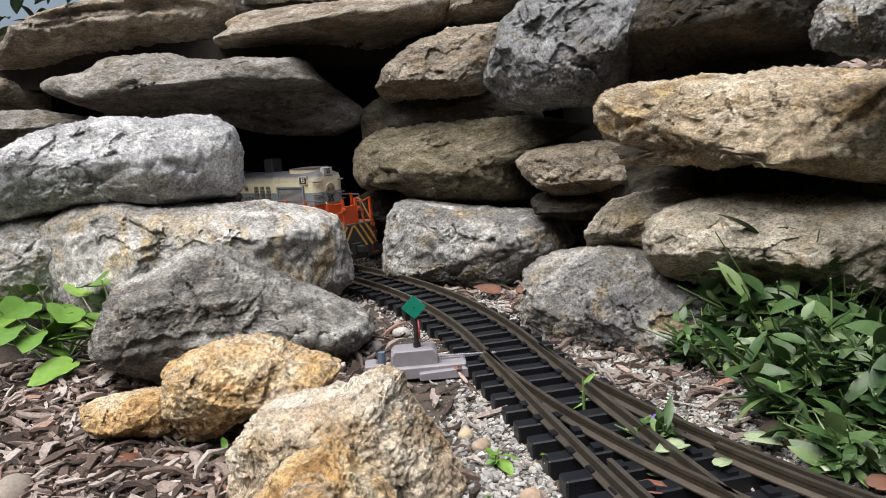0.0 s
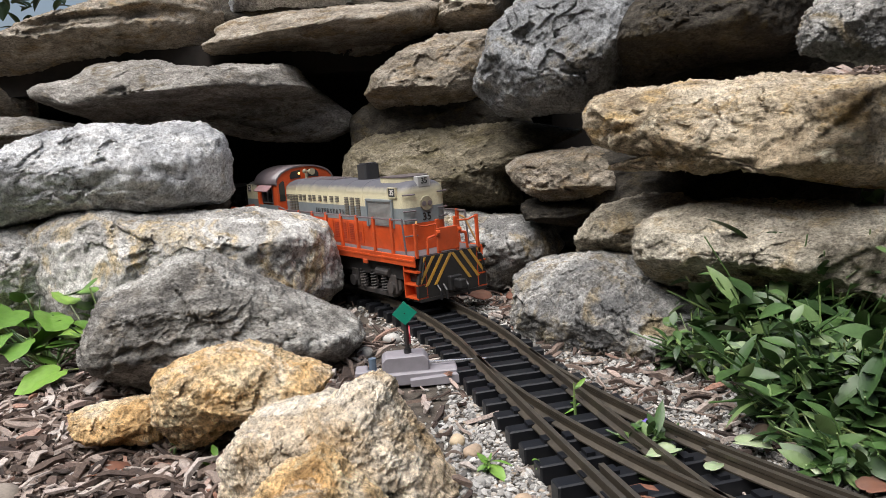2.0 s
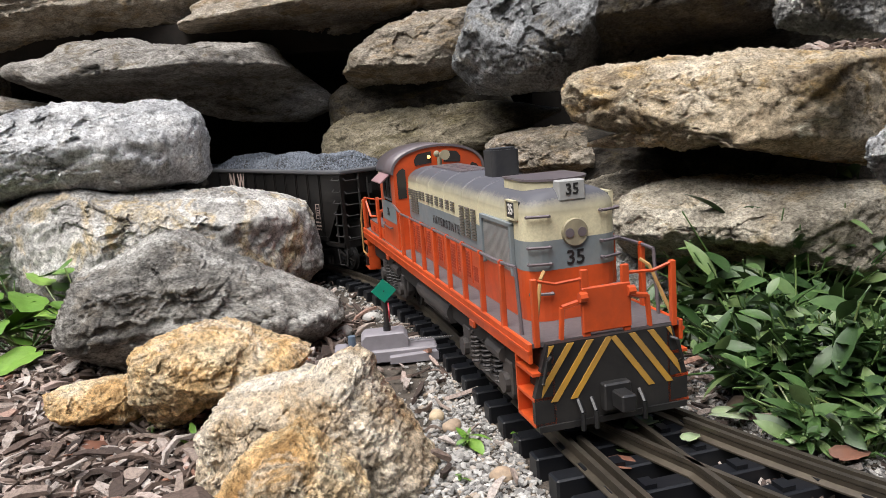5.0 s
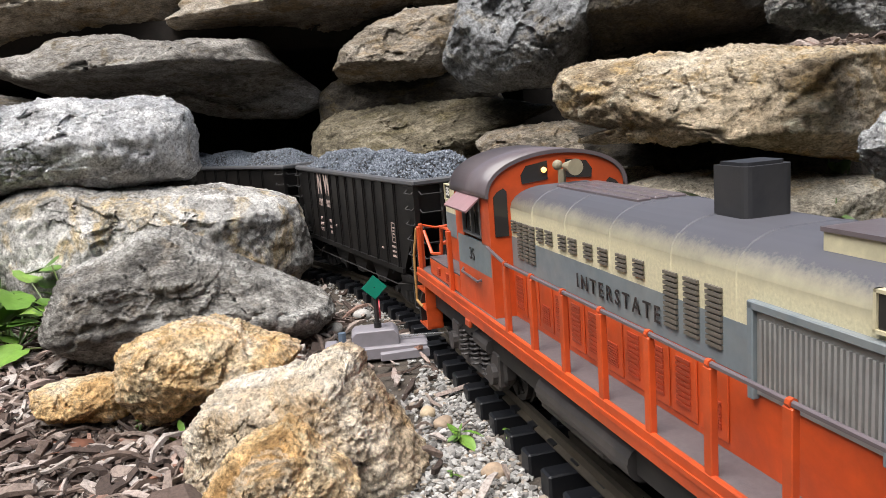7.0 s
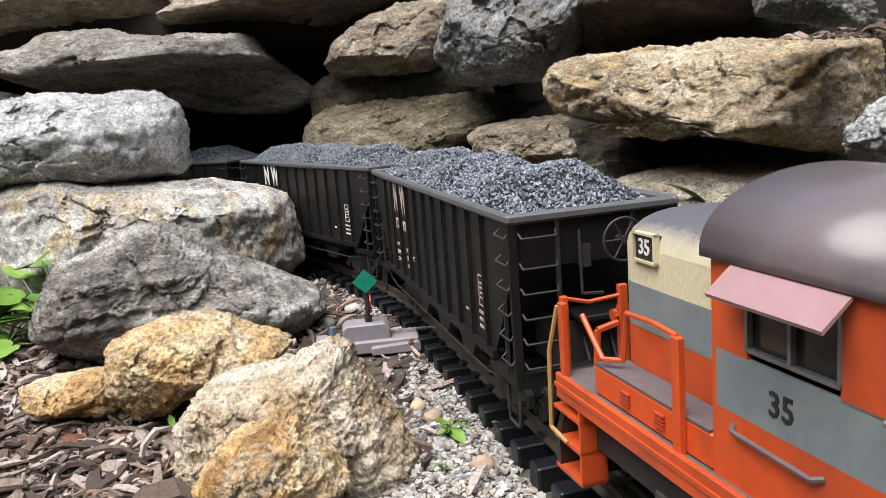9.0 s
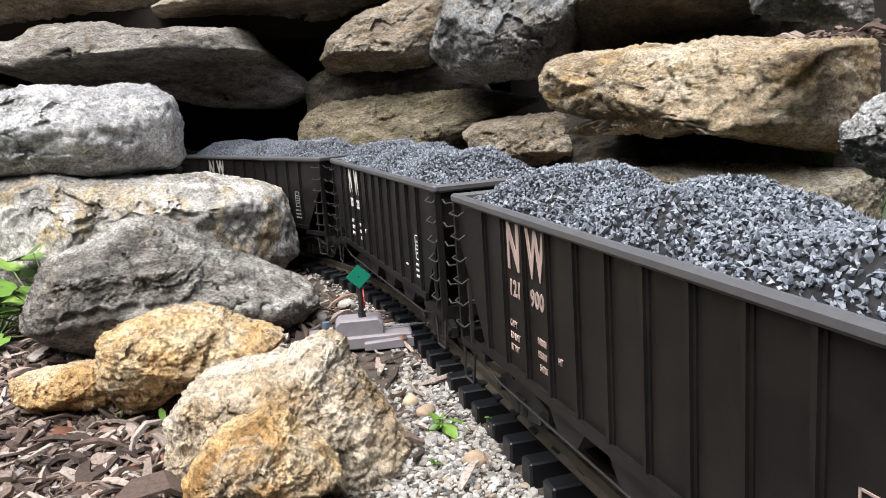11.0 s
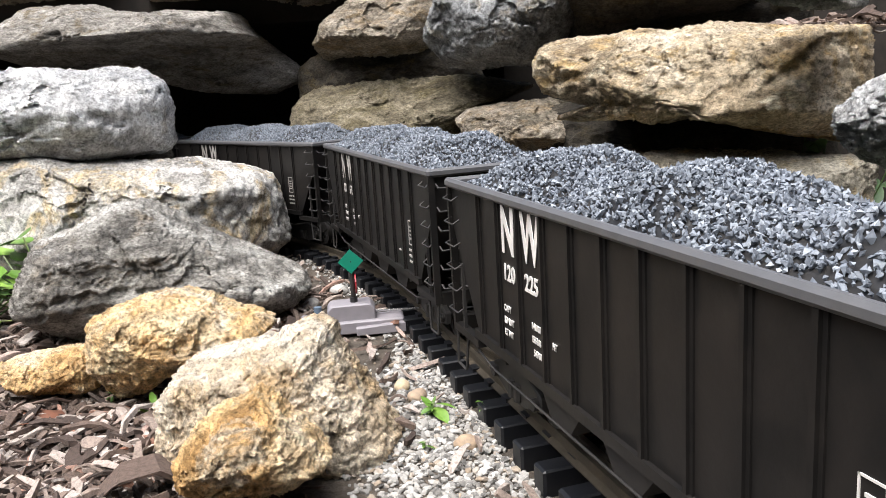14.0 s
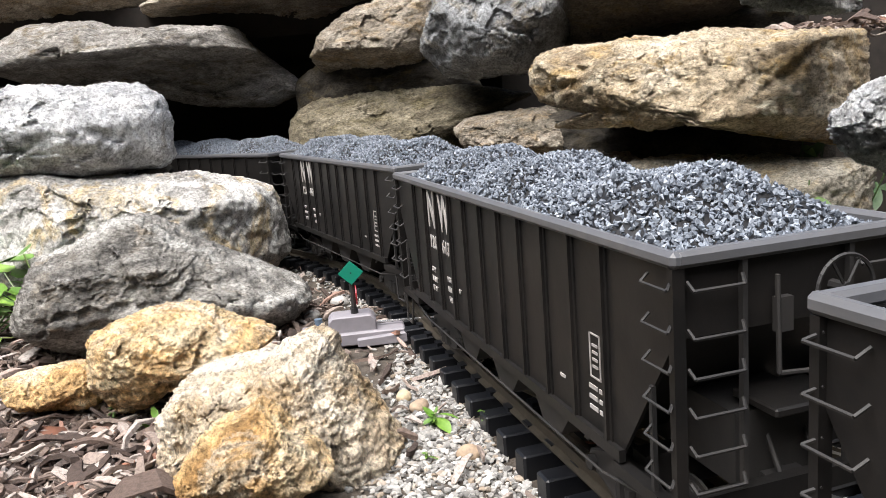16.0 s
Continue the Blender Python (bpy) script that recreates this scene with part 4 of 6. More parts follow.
def mark_hopper(h, number, paint):
    """White lettering on the side that the camera passes."""
    a, b = number
    lettering("reporting_mark", "N", 0.0330, paint, h, side(0.0470, -3.5 * RIB, 0.1082), "large white letter", 0.68, bold=0.03)
    lettering("reporting_mark", "W", 0.0330, paint, h, side(0.0470, -2.5 * RIB, 0.1082), "large white letter", 0.62, bold=0.026)
    lettering("running_number", a, 0.0118, paint, h, side(0.0470, -3.5 * RIB, 0.0872), "white numerals", 0.9, bold=0.025)
    lettering("running_number", b, 0.0118, paint, h, side(0.0470, -2.5 * RIB, 0.0872), "white numerals", 0.9, bold=0.025)
    for i, w in enumerate(("CAPY", "LD LMT", "LT WT")):
        lettering("capacity_data", w, 0.0050, paint, h, side(0.0470, -3.5 * RIB - 0.009, 0.0680 - 0.0066 * i), "small white lettering", 0.75, "LEFT")
    for i, w in enumerate(("140000", "155300", "54700")):
        lettering("capacity_data", w, 0.0048, paint, h, side(0.0470, -2.5 * RIB + 0.009, 0.0675 - 0.0066 * i), "small white numerals", 0.75, "RIGHT")
    lettering("class_mark", "HT", 0.0048, paint, h, side(0.0470, -1.5 * RIB - 0.004, 0.0640), "small white lettering", 0.75)
    # framed data plate and bars near the leading end
    y = 4.5 * RIB + 0.004
    bm = bmesh.new()
    for q in (((-0.0045, 0.0), (-0.0038, 0.019)), ((0.0038, 0.0), (0.0045, 0.019)), ((-0.0045, 0.0), (0.0045, 0.0007)), ((-0.0045, 0.0183), (0.0045, 0.019))):
        box(bm, (0.0466, y + q[0][0], 0.066 + q[0][1]), (0.0470, y + q[1][0], 0.066 + q[1][1]))
    for i in range(4):
        box(bm, (0.0466, y - 0.0022, 0.0705 + i * 0.003), (0.0470, y + 0.0022, 0.0716 + i * 0.003))
    for i in range(3):
        box(bm, (0.0466, y - 0.006, 0.0610 - i * 0.0045), (0.0470, y + 0.001, 0.0628 - i * 0.0045))
        box(bm, (0.0466, y + 0.0025, 0.0610 - i * 0.0045), (0.0470, y + 0.0065, 0.0628 - i * 0.0045))
    part("data_stencil", bm, paint, h, "small white stencil bars")
    part("data_stencil", box(bmesh.new(), (0.0466, y - 0.034, 0.0568), (0.0470, y - 0.029, 0.0582)), paint, h, "small white stencil bar")


# ---- the locomotive: road switcher with a long hood leading ----
def locomotive():
    lo = new("locomotive")
    HW, DZ = 0.0305, 0.0605
    # frame and walkway
    part("frame", box(bmesh.new(), (-0.040, -0.250, 0.030), (0.040, 0.250, 0.0575), 0.001), UNDER, lo)
    part("walkway", box(bmesh.new(), (-0.0462, -0.270, 0.0578), (0.0462, 0.251, DZ)), DECK, lo, "grey tread-plate walkway")
    for sx in (-1, 1):
        a, b = sorted((sx * 0.0455, sx * 0.0480))
        part("side_sill", box(bmesh.new(), (a, -0.271, 0.0490), (b, 0.252, 0.0612), 0.0006), ORANGE, lo, "orange side sill")
        a, b = sorted((sx * 0.0462, sx * 0.0487))
        part("sill_strip", box(bmesh.new(), (a, -0.271, 0.0548), (b, 0.252, 0.0568)), ORANGE, lo)
        for y in (-0.135, 0.148):
            part("jacking_pad", box(bmesh.new(), (a, y - 0.005, 0.0445), (b, y + 0.005, 0.050), 0.0008), ORANGE, lo)
    # hoods in three bands of paint
    for name, y0, y1, turn in (("long_hood", -0.089, 0.214, 0), ("short_hood", -0.242, -0.159, 1)):
        pts = rounded(HW, y0, y1, 0.013)
        if turn:
            pts = [(-x, y0 + y1 - y) for x, y in pts]
        low = prism(bmesh.new(), pts, DZ, 0.0915, "z")
        part(name, low, ORANGE, lo, "orange lower hood")
        mid = prism(bmesh.new(), [(x * 1.006, y) for x, y in pts], 0.0915, 0.1095, "z")
        part("hood_stripe", mid, STRIPE, lo, "grey stripe round the hood")
        top = dome(bmesh.new(), pts, 0.1095, 0.1395 if not turn else 0.1375, 0.021, 6)
        shell = part("hood_roof", top, HOODTOP, lo, "cream upper hood darkened by soot")
        shell.data.polygons.foreach_set("use_smooth", [len(f.vertices) == 4 and f.index >= len(pts) for f in shell.data.polygons])
    # panel seams over the hood
    for y in (-0.055, -0.012, 0.035, 0.085, 0.125):
        arc = [(HW - 0.021 * (1 - math.cos(a)) - 0.0001, y, 0.12648 + 0.01302 * math.sin(a)) for a in (math.pi / 2 * q / 8 for q in range(9))]
        bm = wire(bmesh.new(), [(HW, y, 0.1095)] + arc + [(-p[0], p[1], p[2]) for p in arc[::-1]] + [(-HW, y, 0.1095)], 0.00045, 4)
        part("panel_seam", bm, HOODTOP, lo)
    # louvres
    for sx in (-1, 1):
        x = sx * (HW + 0.0002)
        for y in (-0.083, -0.074, -0.065, -0.056):
            tall = y > -0.08
            part("louvre", slats(bmesh.new(), x, y - 0.0036, y + 0.0036, 0.098 if tall else 0.113, 0.120, 10 if tall else 4), LOUVRE, lo)
        for y in (-0.044, -0.032, -0.015, -0.003, 0.014, 0.029, 0.046, 0.061):
            part("louvre", slats(bmesh.new(), x, y - 0.004, y + 0.004, 0.1125, 0.1205, 4), LOUVRE, lo)
        for y in (0.085, 0.099, 0.113):
            part("louvre", slats(bmesh.new(), x, y - 0.0045, y + 0.0045, 0.097, 0.120, 11), LOUVRE, lo)
        for i in range(11):
            y = -0.078 + i * 0.0190
            part("louvre", slats(bmesh.new(), x, y - 0.0048, y + 0.0048, 0.067 if i % 3 else 0.067, 0.0875 if i % 4 != 2 else 0.078, 9), LOUVRE_RED, lo)
            bm = bmesh.new()
            a, b = sorted((sx * HW, sx * (HW + 0.0008)))
            box(bm, (a, y - 0.0085, 0.0635), (b, y + 0.0085, 0.0905), 0.0004)
            part("hood_door", bm, ORANGE, lo)
        # radiator shutters
        a, b = sorted((sx * HW, sx * (HW + 0.0012)))
        bm = box(bmesh.new(), (a, 0.137, 0.0880), (b, 0.190, 0.1165))
        rad = part("radiator_grille", bm, SILVER, lo, "dusty silver radiator shutter")
        bm = bmesh.new()
        for i in range(22):
            y = 0.1395 + i * 0.0023
            box(bm, (min(b if sx > 0 else a, (b if sx > 0 else a) + sx * 0.001), y, 0.090), (max(b if sx > 0 else a, (b if sx > 0 else a) + sx * 0.001), y + 0.0011, 0.114))
        part("shutter", bm, SILVER, rad)
        bm = bmesh.new()
        c, d = sorted((sx * HW, sx * (HW + 0.0030)))
        for q in (((0.134, 0.086), (0.137, 0.119)), ((0.190, 0.086), (0.193, 0.119)), ((0.134, 0.1165), (0.193, 0.1195))):
            box(bm, (c, q[0][0], q[0][1]), (d, q[1][0], q[1][1]), 0.0004)
        part("radiator_frame", bm, STRIPE, rad)
        # small number boards by the nose
        bm = box(bmesh.new(), (min(sx * 0.027, sx * 0.0320), 0.186, 0.1225), (max(sx * 0.027, sx * 0.0320), 0.2005, 0.1325), 0.0004)
        nb = part("number_board", bm, BLACK, lo, "black number board with white numerals")
        bm = bmesh.new()
        c, d = sorted((sx * 0.0300, sx * 0.0326))
        for q in (((0.185, 0.1215), (0.2015, 0.1225)), ((0.185, 0.1325), (0.2015, 0.1335)), ((0.185, 0.1215), (0.186, 0.1335)), ((0.2005, 0.1215), (0.2015, 0.1335))):
            box(bm, (c, q[0][0], q[0][1]), (d, q[1][0], q[1][1]))
        part("board_frame", bm, CREAM, nb)
        lettering("painted_number", "35", 0.0090, WHITE, nb, side(0.0322, 0.1932, 0.1275) if sx > 0 else side(0.0322, 0.1932, 0.1275) @ pose(0, 0, -0.0644, 0, 180), "", 0.95)
        bm = box(bmesh.new(), (min(sx * 0.027, sx * 0.0316), -0.2245, 0.1205), (max(sx * 0.027, sx * 0.0316), -0.2105, 0.1305), 0.0004)
        nb = part("number_board", bm, BLACK, lo, "black number board with white numerals")
        bm = bmesh.new()
        for q in (((-0.2255, 0.1195), (-0.2095, 0.1205)), ((-0.2255, 0.1305), (-0.2095, 0.1315)), ((-0.2255, 0.1195), (-0.2245, 0.1315)), ((-0.2105, 0.1195), (-0.2095, 0.1315))):
            box(bm, (c, q[0][0], q[0][1]), (d, q[1][0], q[1][1]))
        part("board_frame", bm, CREAM, nb)
        if sx > 0:
            lettering("painted_number", "35", 0.0088, WHITE, nb, side(0.0319, -0.2175, 0.1255), "", 0.95)
        # walkway handrail with posts
        for y in (-0.060, -0.0215, 0.017, 0.0555, 0.094, 0.1325, 0.171, 0.2095):
            bm = bmesh.new()
            box(bm, (min(sx * 0.0448, sx * 0.0478), y - 0.0022, 0.058), (max(sx * 0.0448, sx * 0.0478), y + 0.0022, 0.0985), 0.0004)
            rod(bm, (sx * 0.0463, y - 0.001, 0.0995), (sx * 0.0463, y + 0.001, 0.0995), 0.0017, 8)
            part("stanchion", bm, ORANGE, lo)
        part("handrail", wire(bmesh.new(), [(sx * 0.0463, -0.090, 0.1045), (sx * 0.0463, -0.060, 0.0995), (sx * 0.0463, 0.2095, 0.0995), (sx * 0.0440, 0.228, 0.0995), (sx * 0.0438, 0.232, 0.060)], 0.0011, 6), ROOF, lo, "dark metal handrail")
        part("grab_hose", wire(bmesh.new(), [(sx * 0.030, 0.236, 0.0965), (sx * 0.034, 0.240, 0.0930), (sx * 0.0430, 0.250, 0.062)], 0.0011, 6), BRASSY, lo, "tan metal grab iron")
        # rear deck rail
        for y in (-0.176, -0.246):
            part("stanchion", box(bmesh.new(), (min(sx * 0.0440, sx * 0.0470), y - 0.0022, 0.058), (max(sx * 0.0440, sx * 0.0470), y + 0.0022, 0.103 if y > -0.2 else 0.0950), 0.0004), ORANGE, lo)
        part("handrail", wire(bmesh.new(), [(sx * 0.0455, -0.176, 0.103), (sx * 0.040, -0.200, 0.101), (sx * 0.038, -0.222, 0.099), (sx * 0.038, -0.226, 0.078), (sx * 0.044, -0.232, 0.078), (sx * 0.0455, -0.246, 0.094)], 0.0012, 6), ORANGE, lo)
        part("grab_hose", wire(bmesh.new(), [(sx * 0.0465, -0.249, 0.093), (sx * 0.0485, -0.256, 0.070), (sx * 0.0485, -0.258, 0.032), (sx * 0.0480, -0.242, 0.030)], 0.0011, 6), BRASSY, lo, "tan metal grab iron")
        # battery box beside the short hood
        c, d = sorted((sx * 0.0310, sx * 0.0440))
        bx = part("battery_box", box(bmesh.new(), (c, -0.240, 0.0607), (d, -0.160, 0.0735), 0.0008), ORANGE, lo)
        part("box_lid", box(bmesh.new(), (c, -0.239, 0.0735), (d, -0.161, 0.0745)), DECK, bx, "grey tread-plate lid")
        for y in (-0.214, -0.190):
            part("louvre", slats(bmesh.new(), sx * 0.0441, y - 0.003, y + 0.003, 0.064, 0.070, 4), LOUVRE_RED, bx)
        # step wells at both ends
        for sy in (-1, 1):
            bm = bmesh.new()
            y0, y1 = sorted((sy * 0.229, sy * 0.2555))
            a, b = sorted((sx * 0.0350, sx * 0.0480))
            for z in (0.0135, 0.0285, 0.0430):
                box(bm, (a, y0, z), (b, y1, z + 0.0018))
            box(bm, (a, (y0 if sy > 0 else y1 - 0.0015), 0.0135), (b, (y0 + 0.0015 if sy > 0 else y1), 0.058))
            box(bm, (min(a, b) if sx > 0 else b - 0.0015, y0, 0.0135), (min(a, b) + 0.0015 if sx > 0 else b, y1, 0.058))
            part("step_well", bm, ORANGE, lo)
    # end plates with hazard stripes
    for sy in (-1, 1):
        y0, y1 = sorted((sy * 0.2515, sy * 0.2555))
        bm = prism(bmesh.new(), [(-0.0475, 0.0135), (0.0475, 0.0135), (0.0475, 0.030), (0.0385, 0.0600), (-0.0385, 0.0600), (-0.0475, 0.030)], y0, y1)
        pl = part("pilot_plate", bm, BLACK, lo, "black pilot plate with yellow hazard stripes")
        if sy > 0:
            bm = bmesh.new()
            for sx in (-1, 1):
                for i in range(5):
                    x = -0.001 + i * 0.0118
                    w = 0.0041
                    hi = [(x, 0.0592), (x + w, 0.0592)]
                    drop = 0.044
                    lo2 = [(x + w + drop * 0.72, 0.0592 - drop), (x + drop * 0.72, 0.0592 - drop)]
                    poly = [hi[0], hi[1], lo2[0], lo2[1]]

                    def clip(poly, inside, cut):
                        out = []
                        for p, q in zip(poly, poly[1:] + poly[:1]):
                            if inside(p):
                                out.append(p)
                            if inside(p) != inside(q):
                                out.append(cut(p, q))
                        return out
                    # keep the stripe inside the plate: x limit grows downwards
                    def edge(p):
                        lim = 0.0375 + (0.0592 - p[1]) * 0.3
                        return min(lim, 0.0465) - p[0]
                    def cutx(p, q):
                        a, b = edge(p), edge(q)
                        t = a / (a - b)
                        return (p[0] + (q[0] - p[0]) * t, p[1] + (q[1] - p[1]) * t)
                    poly = clip(poly, lambda p: edge(p) >= 0, cutx)
                    floor_z = 0.027 if x < 0.02 else 0.016
                    poly = clip(poly, lambda p: p[1] >= floor_z, lambda p, q: (p[0] + (q[0] - p[0]) * (floor_z - p[1]) / (q[1] - p[1]), floor_z)) if len(poly) > 2 else poly
                    if len(poly) > 2:
                        prism(bm, [(sx * p[0], p[1]) for p in poly], 0.2555, 0.2560)
            part("hazard_stripe", bm, YELLOW, pl, "yellow chevron stripes")
        for sx in (-1, 1):
            part("grab_iron", wire(bmesh.new(), [(sx * 0.0370, sy * 0.256, 0.053), (sx * 0.0400, sy * 0.2585, 0.052), (sx * 0.0430, sy * 0.2585, 0.040), (sx * 0.0420, sy * 0.256, 0.038)], 0.0010, 5), BLACK, pl)
        bm = box(bmesh.new(), (-0.0085, min(sy * 0.2555, sy * 0.262), 0.018), (0.0085, max(sy * 0.2555, sy * 0.262), 0.034), 0.001)
        box(bm, (-0.0045, min(sy * 0.262, sy * 0.275), 0.021), (0.0045, max(sy * 0.262, sy * 0.275), 0.031), 0.001)
        part("coupler", bm, BLACK, lo, "black knuckle coupler")
        for x in (-0.016, 0.014, 0.022):
            bm = wire(bmesh.new(), [(x, sy * 0.256, 0.026), (x, sy * 0.262, 0.020), (x, sy * 0.262, 0.010)], 0.0014, 6)
            part("air_hose", bm, BLACK, lo)
        part("pilot_foot", box(bmesh.new(), (-0.046, min(sy * 0.243, sy * 0.2570), 0.0105), (0.046, max(sy * 0.243, sy * 0.2570), 0.0140)), BLACK, lo)
        # end railing with its drop step
        bm = bmesh.new()
        for x in (-0.0425, 0.0425):
            box(bm, (x - 0.0017, sy * 0.2505 - 0.0017, 0.058), (x + 0.0017, sy * 0.2505 + 0.0017, 0.0965), 0.0004)
        for x in (-0.0125, 0.0125):
            box(bm, (x - 0.0022, sy * 0.2505 - 0.0015, 0.058), (x + 0.0022, sy * 0.2505 + 0.0015, 0.0980), 0.0004)
            wire(bm, [(x * 1.25, sy * 0.2500, 0.0800), (x * 2.1, sy * 0.2500, 0.0780), (x * 2.2, sy * 0.2500, 0.060)], 0.0017, 6)
            rod(bm, (x, sy * 0.2528, 0.0830), (x * 1.35, sy * 0.2528, 0.0830), 0.003, 8)
        box(bm, (-0.0150, sy * 0.2515 - 0.0012, 0.0620), (0.0150, sy * 0.2515 + 0.0012, 0.0880), 0.0006)
        part("end_railing", bm, ORANGE, lo, "orange end railing with folded drop step")
        for sx in (-1, 1):
            part("chain_rail", wire(bmesh.new(), [(sx * 0.0425, sy * 0.2505, 0.0955), (sx * 0.030, sy * 0.2505, 0.092), (sx * 0.0125, sy * 0.2505, 0.0930)], 0.0010, 5), ORANGE, lo)
    # nose: headlight, number, grab irons, box on the hood
    bm = bmesh.new()
    bmesh.ops.create_cone(bm, cap_ends=True, segments=24, radius1=0.0086, radius2=0.0080, depth=0.0022, matrix=Matrix.Translation((0, 0.2148, 0.1130)) @ pose(0, 0, 0, -90))
    hl = part("headlight", bm, HEADLIGHT, lo, "round twin headlight housing")
    for x in (-0.0040, 0.0040):
        bm = bmesh.new()
        bmesh.ops.create_cone(bm, cap_ends=True, segments=16, radius1=0.0028, radius2=0.0028, depth=0.001, matrix=Matrix.Translation((x, 0.2160, 0.1130)) @ pose(0, 0, 0, 90))
        part("lens", bm, ROOF, hl)
    lettering("painted_number", "35", 0.0125, BLACK, lo, front(0, 0.2143, 0.0975), "black numerals on the nose", 1.0)
    bm = box(bmesh.new(), (-0.0085, 0.2050, 0.1320), (0.0085, 0.2135, 0.1440), 0.0006)
    nb = part("number_board", bm, plain("white_board", (0.36, 0.36, 0.35), 0.5), lo, "white number board with black numerals")
    lettering("painted_number", "35", 0.0095, BLACK, nb, front(0, 0.2138, 0.1385), "", 0.95)
    for z in (0.1245, 0.1060, 0.0960, 0.0780):
        for sx in (-1, 1):
            bm = wire(bmesh.new(), [(sx * 0.0285, 0.2100, z), (sx * 0.0300, 0.2130, z), (sx * 0.0170, 0.2175, z), (sx * 0.0165, 0.2145, z)], 0.0010, 5)
            part("grab_iron", bm, ROOF, lo)
    pts = rounded(0.0210, 0.154, 0.203, 0.020, 8)
    part("radiator_hatch", prism(bmesh.new(), pts, 0.1340, 0.1432, "z"), CREAM, lo, "cream raised fan housing")
    part("hatch_lid", prism(bmesh.new(), [(x * 1.04, 0.168 + (y - 0.168) * 1.03) for x, y in pts], 0.1432, 0.1446, "z"), ROOF, lo)
    part("chimney", prism(bmesh.new(), rounded(0.0105, 0.084, 0.103, 0.003, 3), 0.1380, 0.1585, "z"), STACK, lo, "black square exhaust stack")
    part("chimney_lip", prism(bmesh.new(), rounded(0.0090, 0.086, 0.101, 0.003, 3), 0.1585, 0.1598, "z"), STACK, lo)
    bm = bmesh.new()
    for i in range(3):
        box(bm, (-0.012 + i * 0.009, -0.060, 0.1385), (-0.005 + i * 0.009, 0.030, 0.1408), 0.0005)
    part("roof_hatch", bm, ROOF, lo)
    # horn
    bm = bmesh.new()
    rod(bm, (0.0, -0.081, 0.1385), (0.0, -0.081, 0.1470), 0.0025, 8)
    bmesh.ops.create_cone(bm, cap_ends=True, segments=14, radius1=0.0020, radius2=0.0048, depth=0.014, matrix=Matrix.Translation((-0.001, -0.071, 0.1490)) @ pose(0, 0, 0, -90))
    bmesh.ops.create_icosphere(bm, subdivisions=2, radius=0.0032, matrix=Matrix.Translation((0.002, -0.082, 0.1495)))
    part("horn", bm, HEADLIGHT, lo, "grey air horn")
    # cab
    def arch(hw, zb, ze, zt, n=36):
        pts = [(-hw, zb), (hw, zb), (hw, ze)]
        for i in range(1, n):
            a = math.pi * i / n
            pts.append((hw * math.cos(a), ze + (zt - ze) * math.sin(a) ** 0.85))
        return pts + [(-hw, ze)]
    walls = arch(0.0440, DZ, 0.1330, 0.1560)
    for y0, y1 in ((-0.0910, -0.0890), (-0.1590, -0.1570)):
        part("cab_wall", prism(bmesh.new(), walls, y0, y1), ORANGE, lo, "orange arched cab end")
    for sx in (-1, 1):
        a, b = sorted((sx * 0.0425, sx * 0.0440))
        bm = bmesh.new()
        box(bm, (a, -0.1570, DZ), (b, -0.0910, 0.0850))
        part("cab_side", bm, ORANGE, lo)
        part("cab_stripe", box(bmesh.new(), (a, -0.1570, 0.0850), (b, -0.0910, 0.1045)), STRIPE, lo, "grey stripe on the cab")
        part("cab_side", box(bmesh.new(), (a, -0.1570, 0.1045), (b, -0.1420, 0.1335)), ORANGE, lo)
        part("cab_side", box(bmesh.new(), (a, -0.1060, 0.1035), (b, -0.0910, 0.1335)), ORANGE, lo)
        part("cab_side", box(bmesh.new(), (a, -0.1420, 0.1312), (b, -0.1060, 0.1335)), ORANGE, lo)
        c, d = sorted((sx * 0.0415, sx * 0.0422))
        wn = part("cab_window", box(bmesh.new(), (c, -0.1420, 0.1075), (d, -0.1060, 0.1312)), GLASS, lo, "dark sliding cab window")
        bm = bmesh.new()
        c, d = sorted((sx * 0.0425, sx * 0.0446))
        for q in (((-0.1425, 0.1070), (-0.1055, 0.1083)), ((-0.1425, 0.1070), (-0.1413, 0.1318)), ((-0.1067, 0.1070), (-0.1055, 0.1318)), ((-0.1246, 0.1070), (-0.1233, 0.1318))):
            box(bm, (c, q[0][0], q[0][1]), (d, q[1][0], q[1][1]))
        part("window_frame", bm, STEEL, wn, "thin metal window frame")
        aw = bmesh.new()
        prism(aw, [(sx * 0.0440, 0.1345), (sx * 0.0440, 0.1333), (sx * 0.0545, 0.1245), (sx * 0.0550, 0.1257)], -0.1470, -0.1010)
        part("window_awning", aw, AWNING, lo, "dusty red sunshade over the cab window")
        lettering("painted_number", "35", 0.0110, BLACK, lo, side(0.0442, -0.1275, 0.0940) if sx > 0 else side(0.0442, -0.1275, 0.0940) @ pose(0, 0, -0.0884, 0, 180), "black numerals on the cab", 1.0)
        part("cab_grab", wire(bmesh.new(), [(sx * 0.0440, -0.1490, 0.0815), (sx * 0.0460, -0.1470, 0.0800), (sx * 0.0460, -0.1140, 0.0790), (sx * 0.0440, -0.1110, 0.0800)], 0.0009, 5), ROOF, lo)
        # front windows of the cab beside and above the hood
        bm = bmesh.new()
        outline = [(sx * 0.0325, 0.1100), (sx * 0.0410, 0.1100), (sx * 0.0410, 0.1335), (sx * 0.0385, 0.1365), (sx * 0.0345, 0.1385), (sx * 0.0325, 0.1365)]
        prism(bm, outline, -0.0888, -0.0882)
        part("cab_window", bm, GLASS, lo, "tall dark window with rounded top")
        bm = bmesh.new()
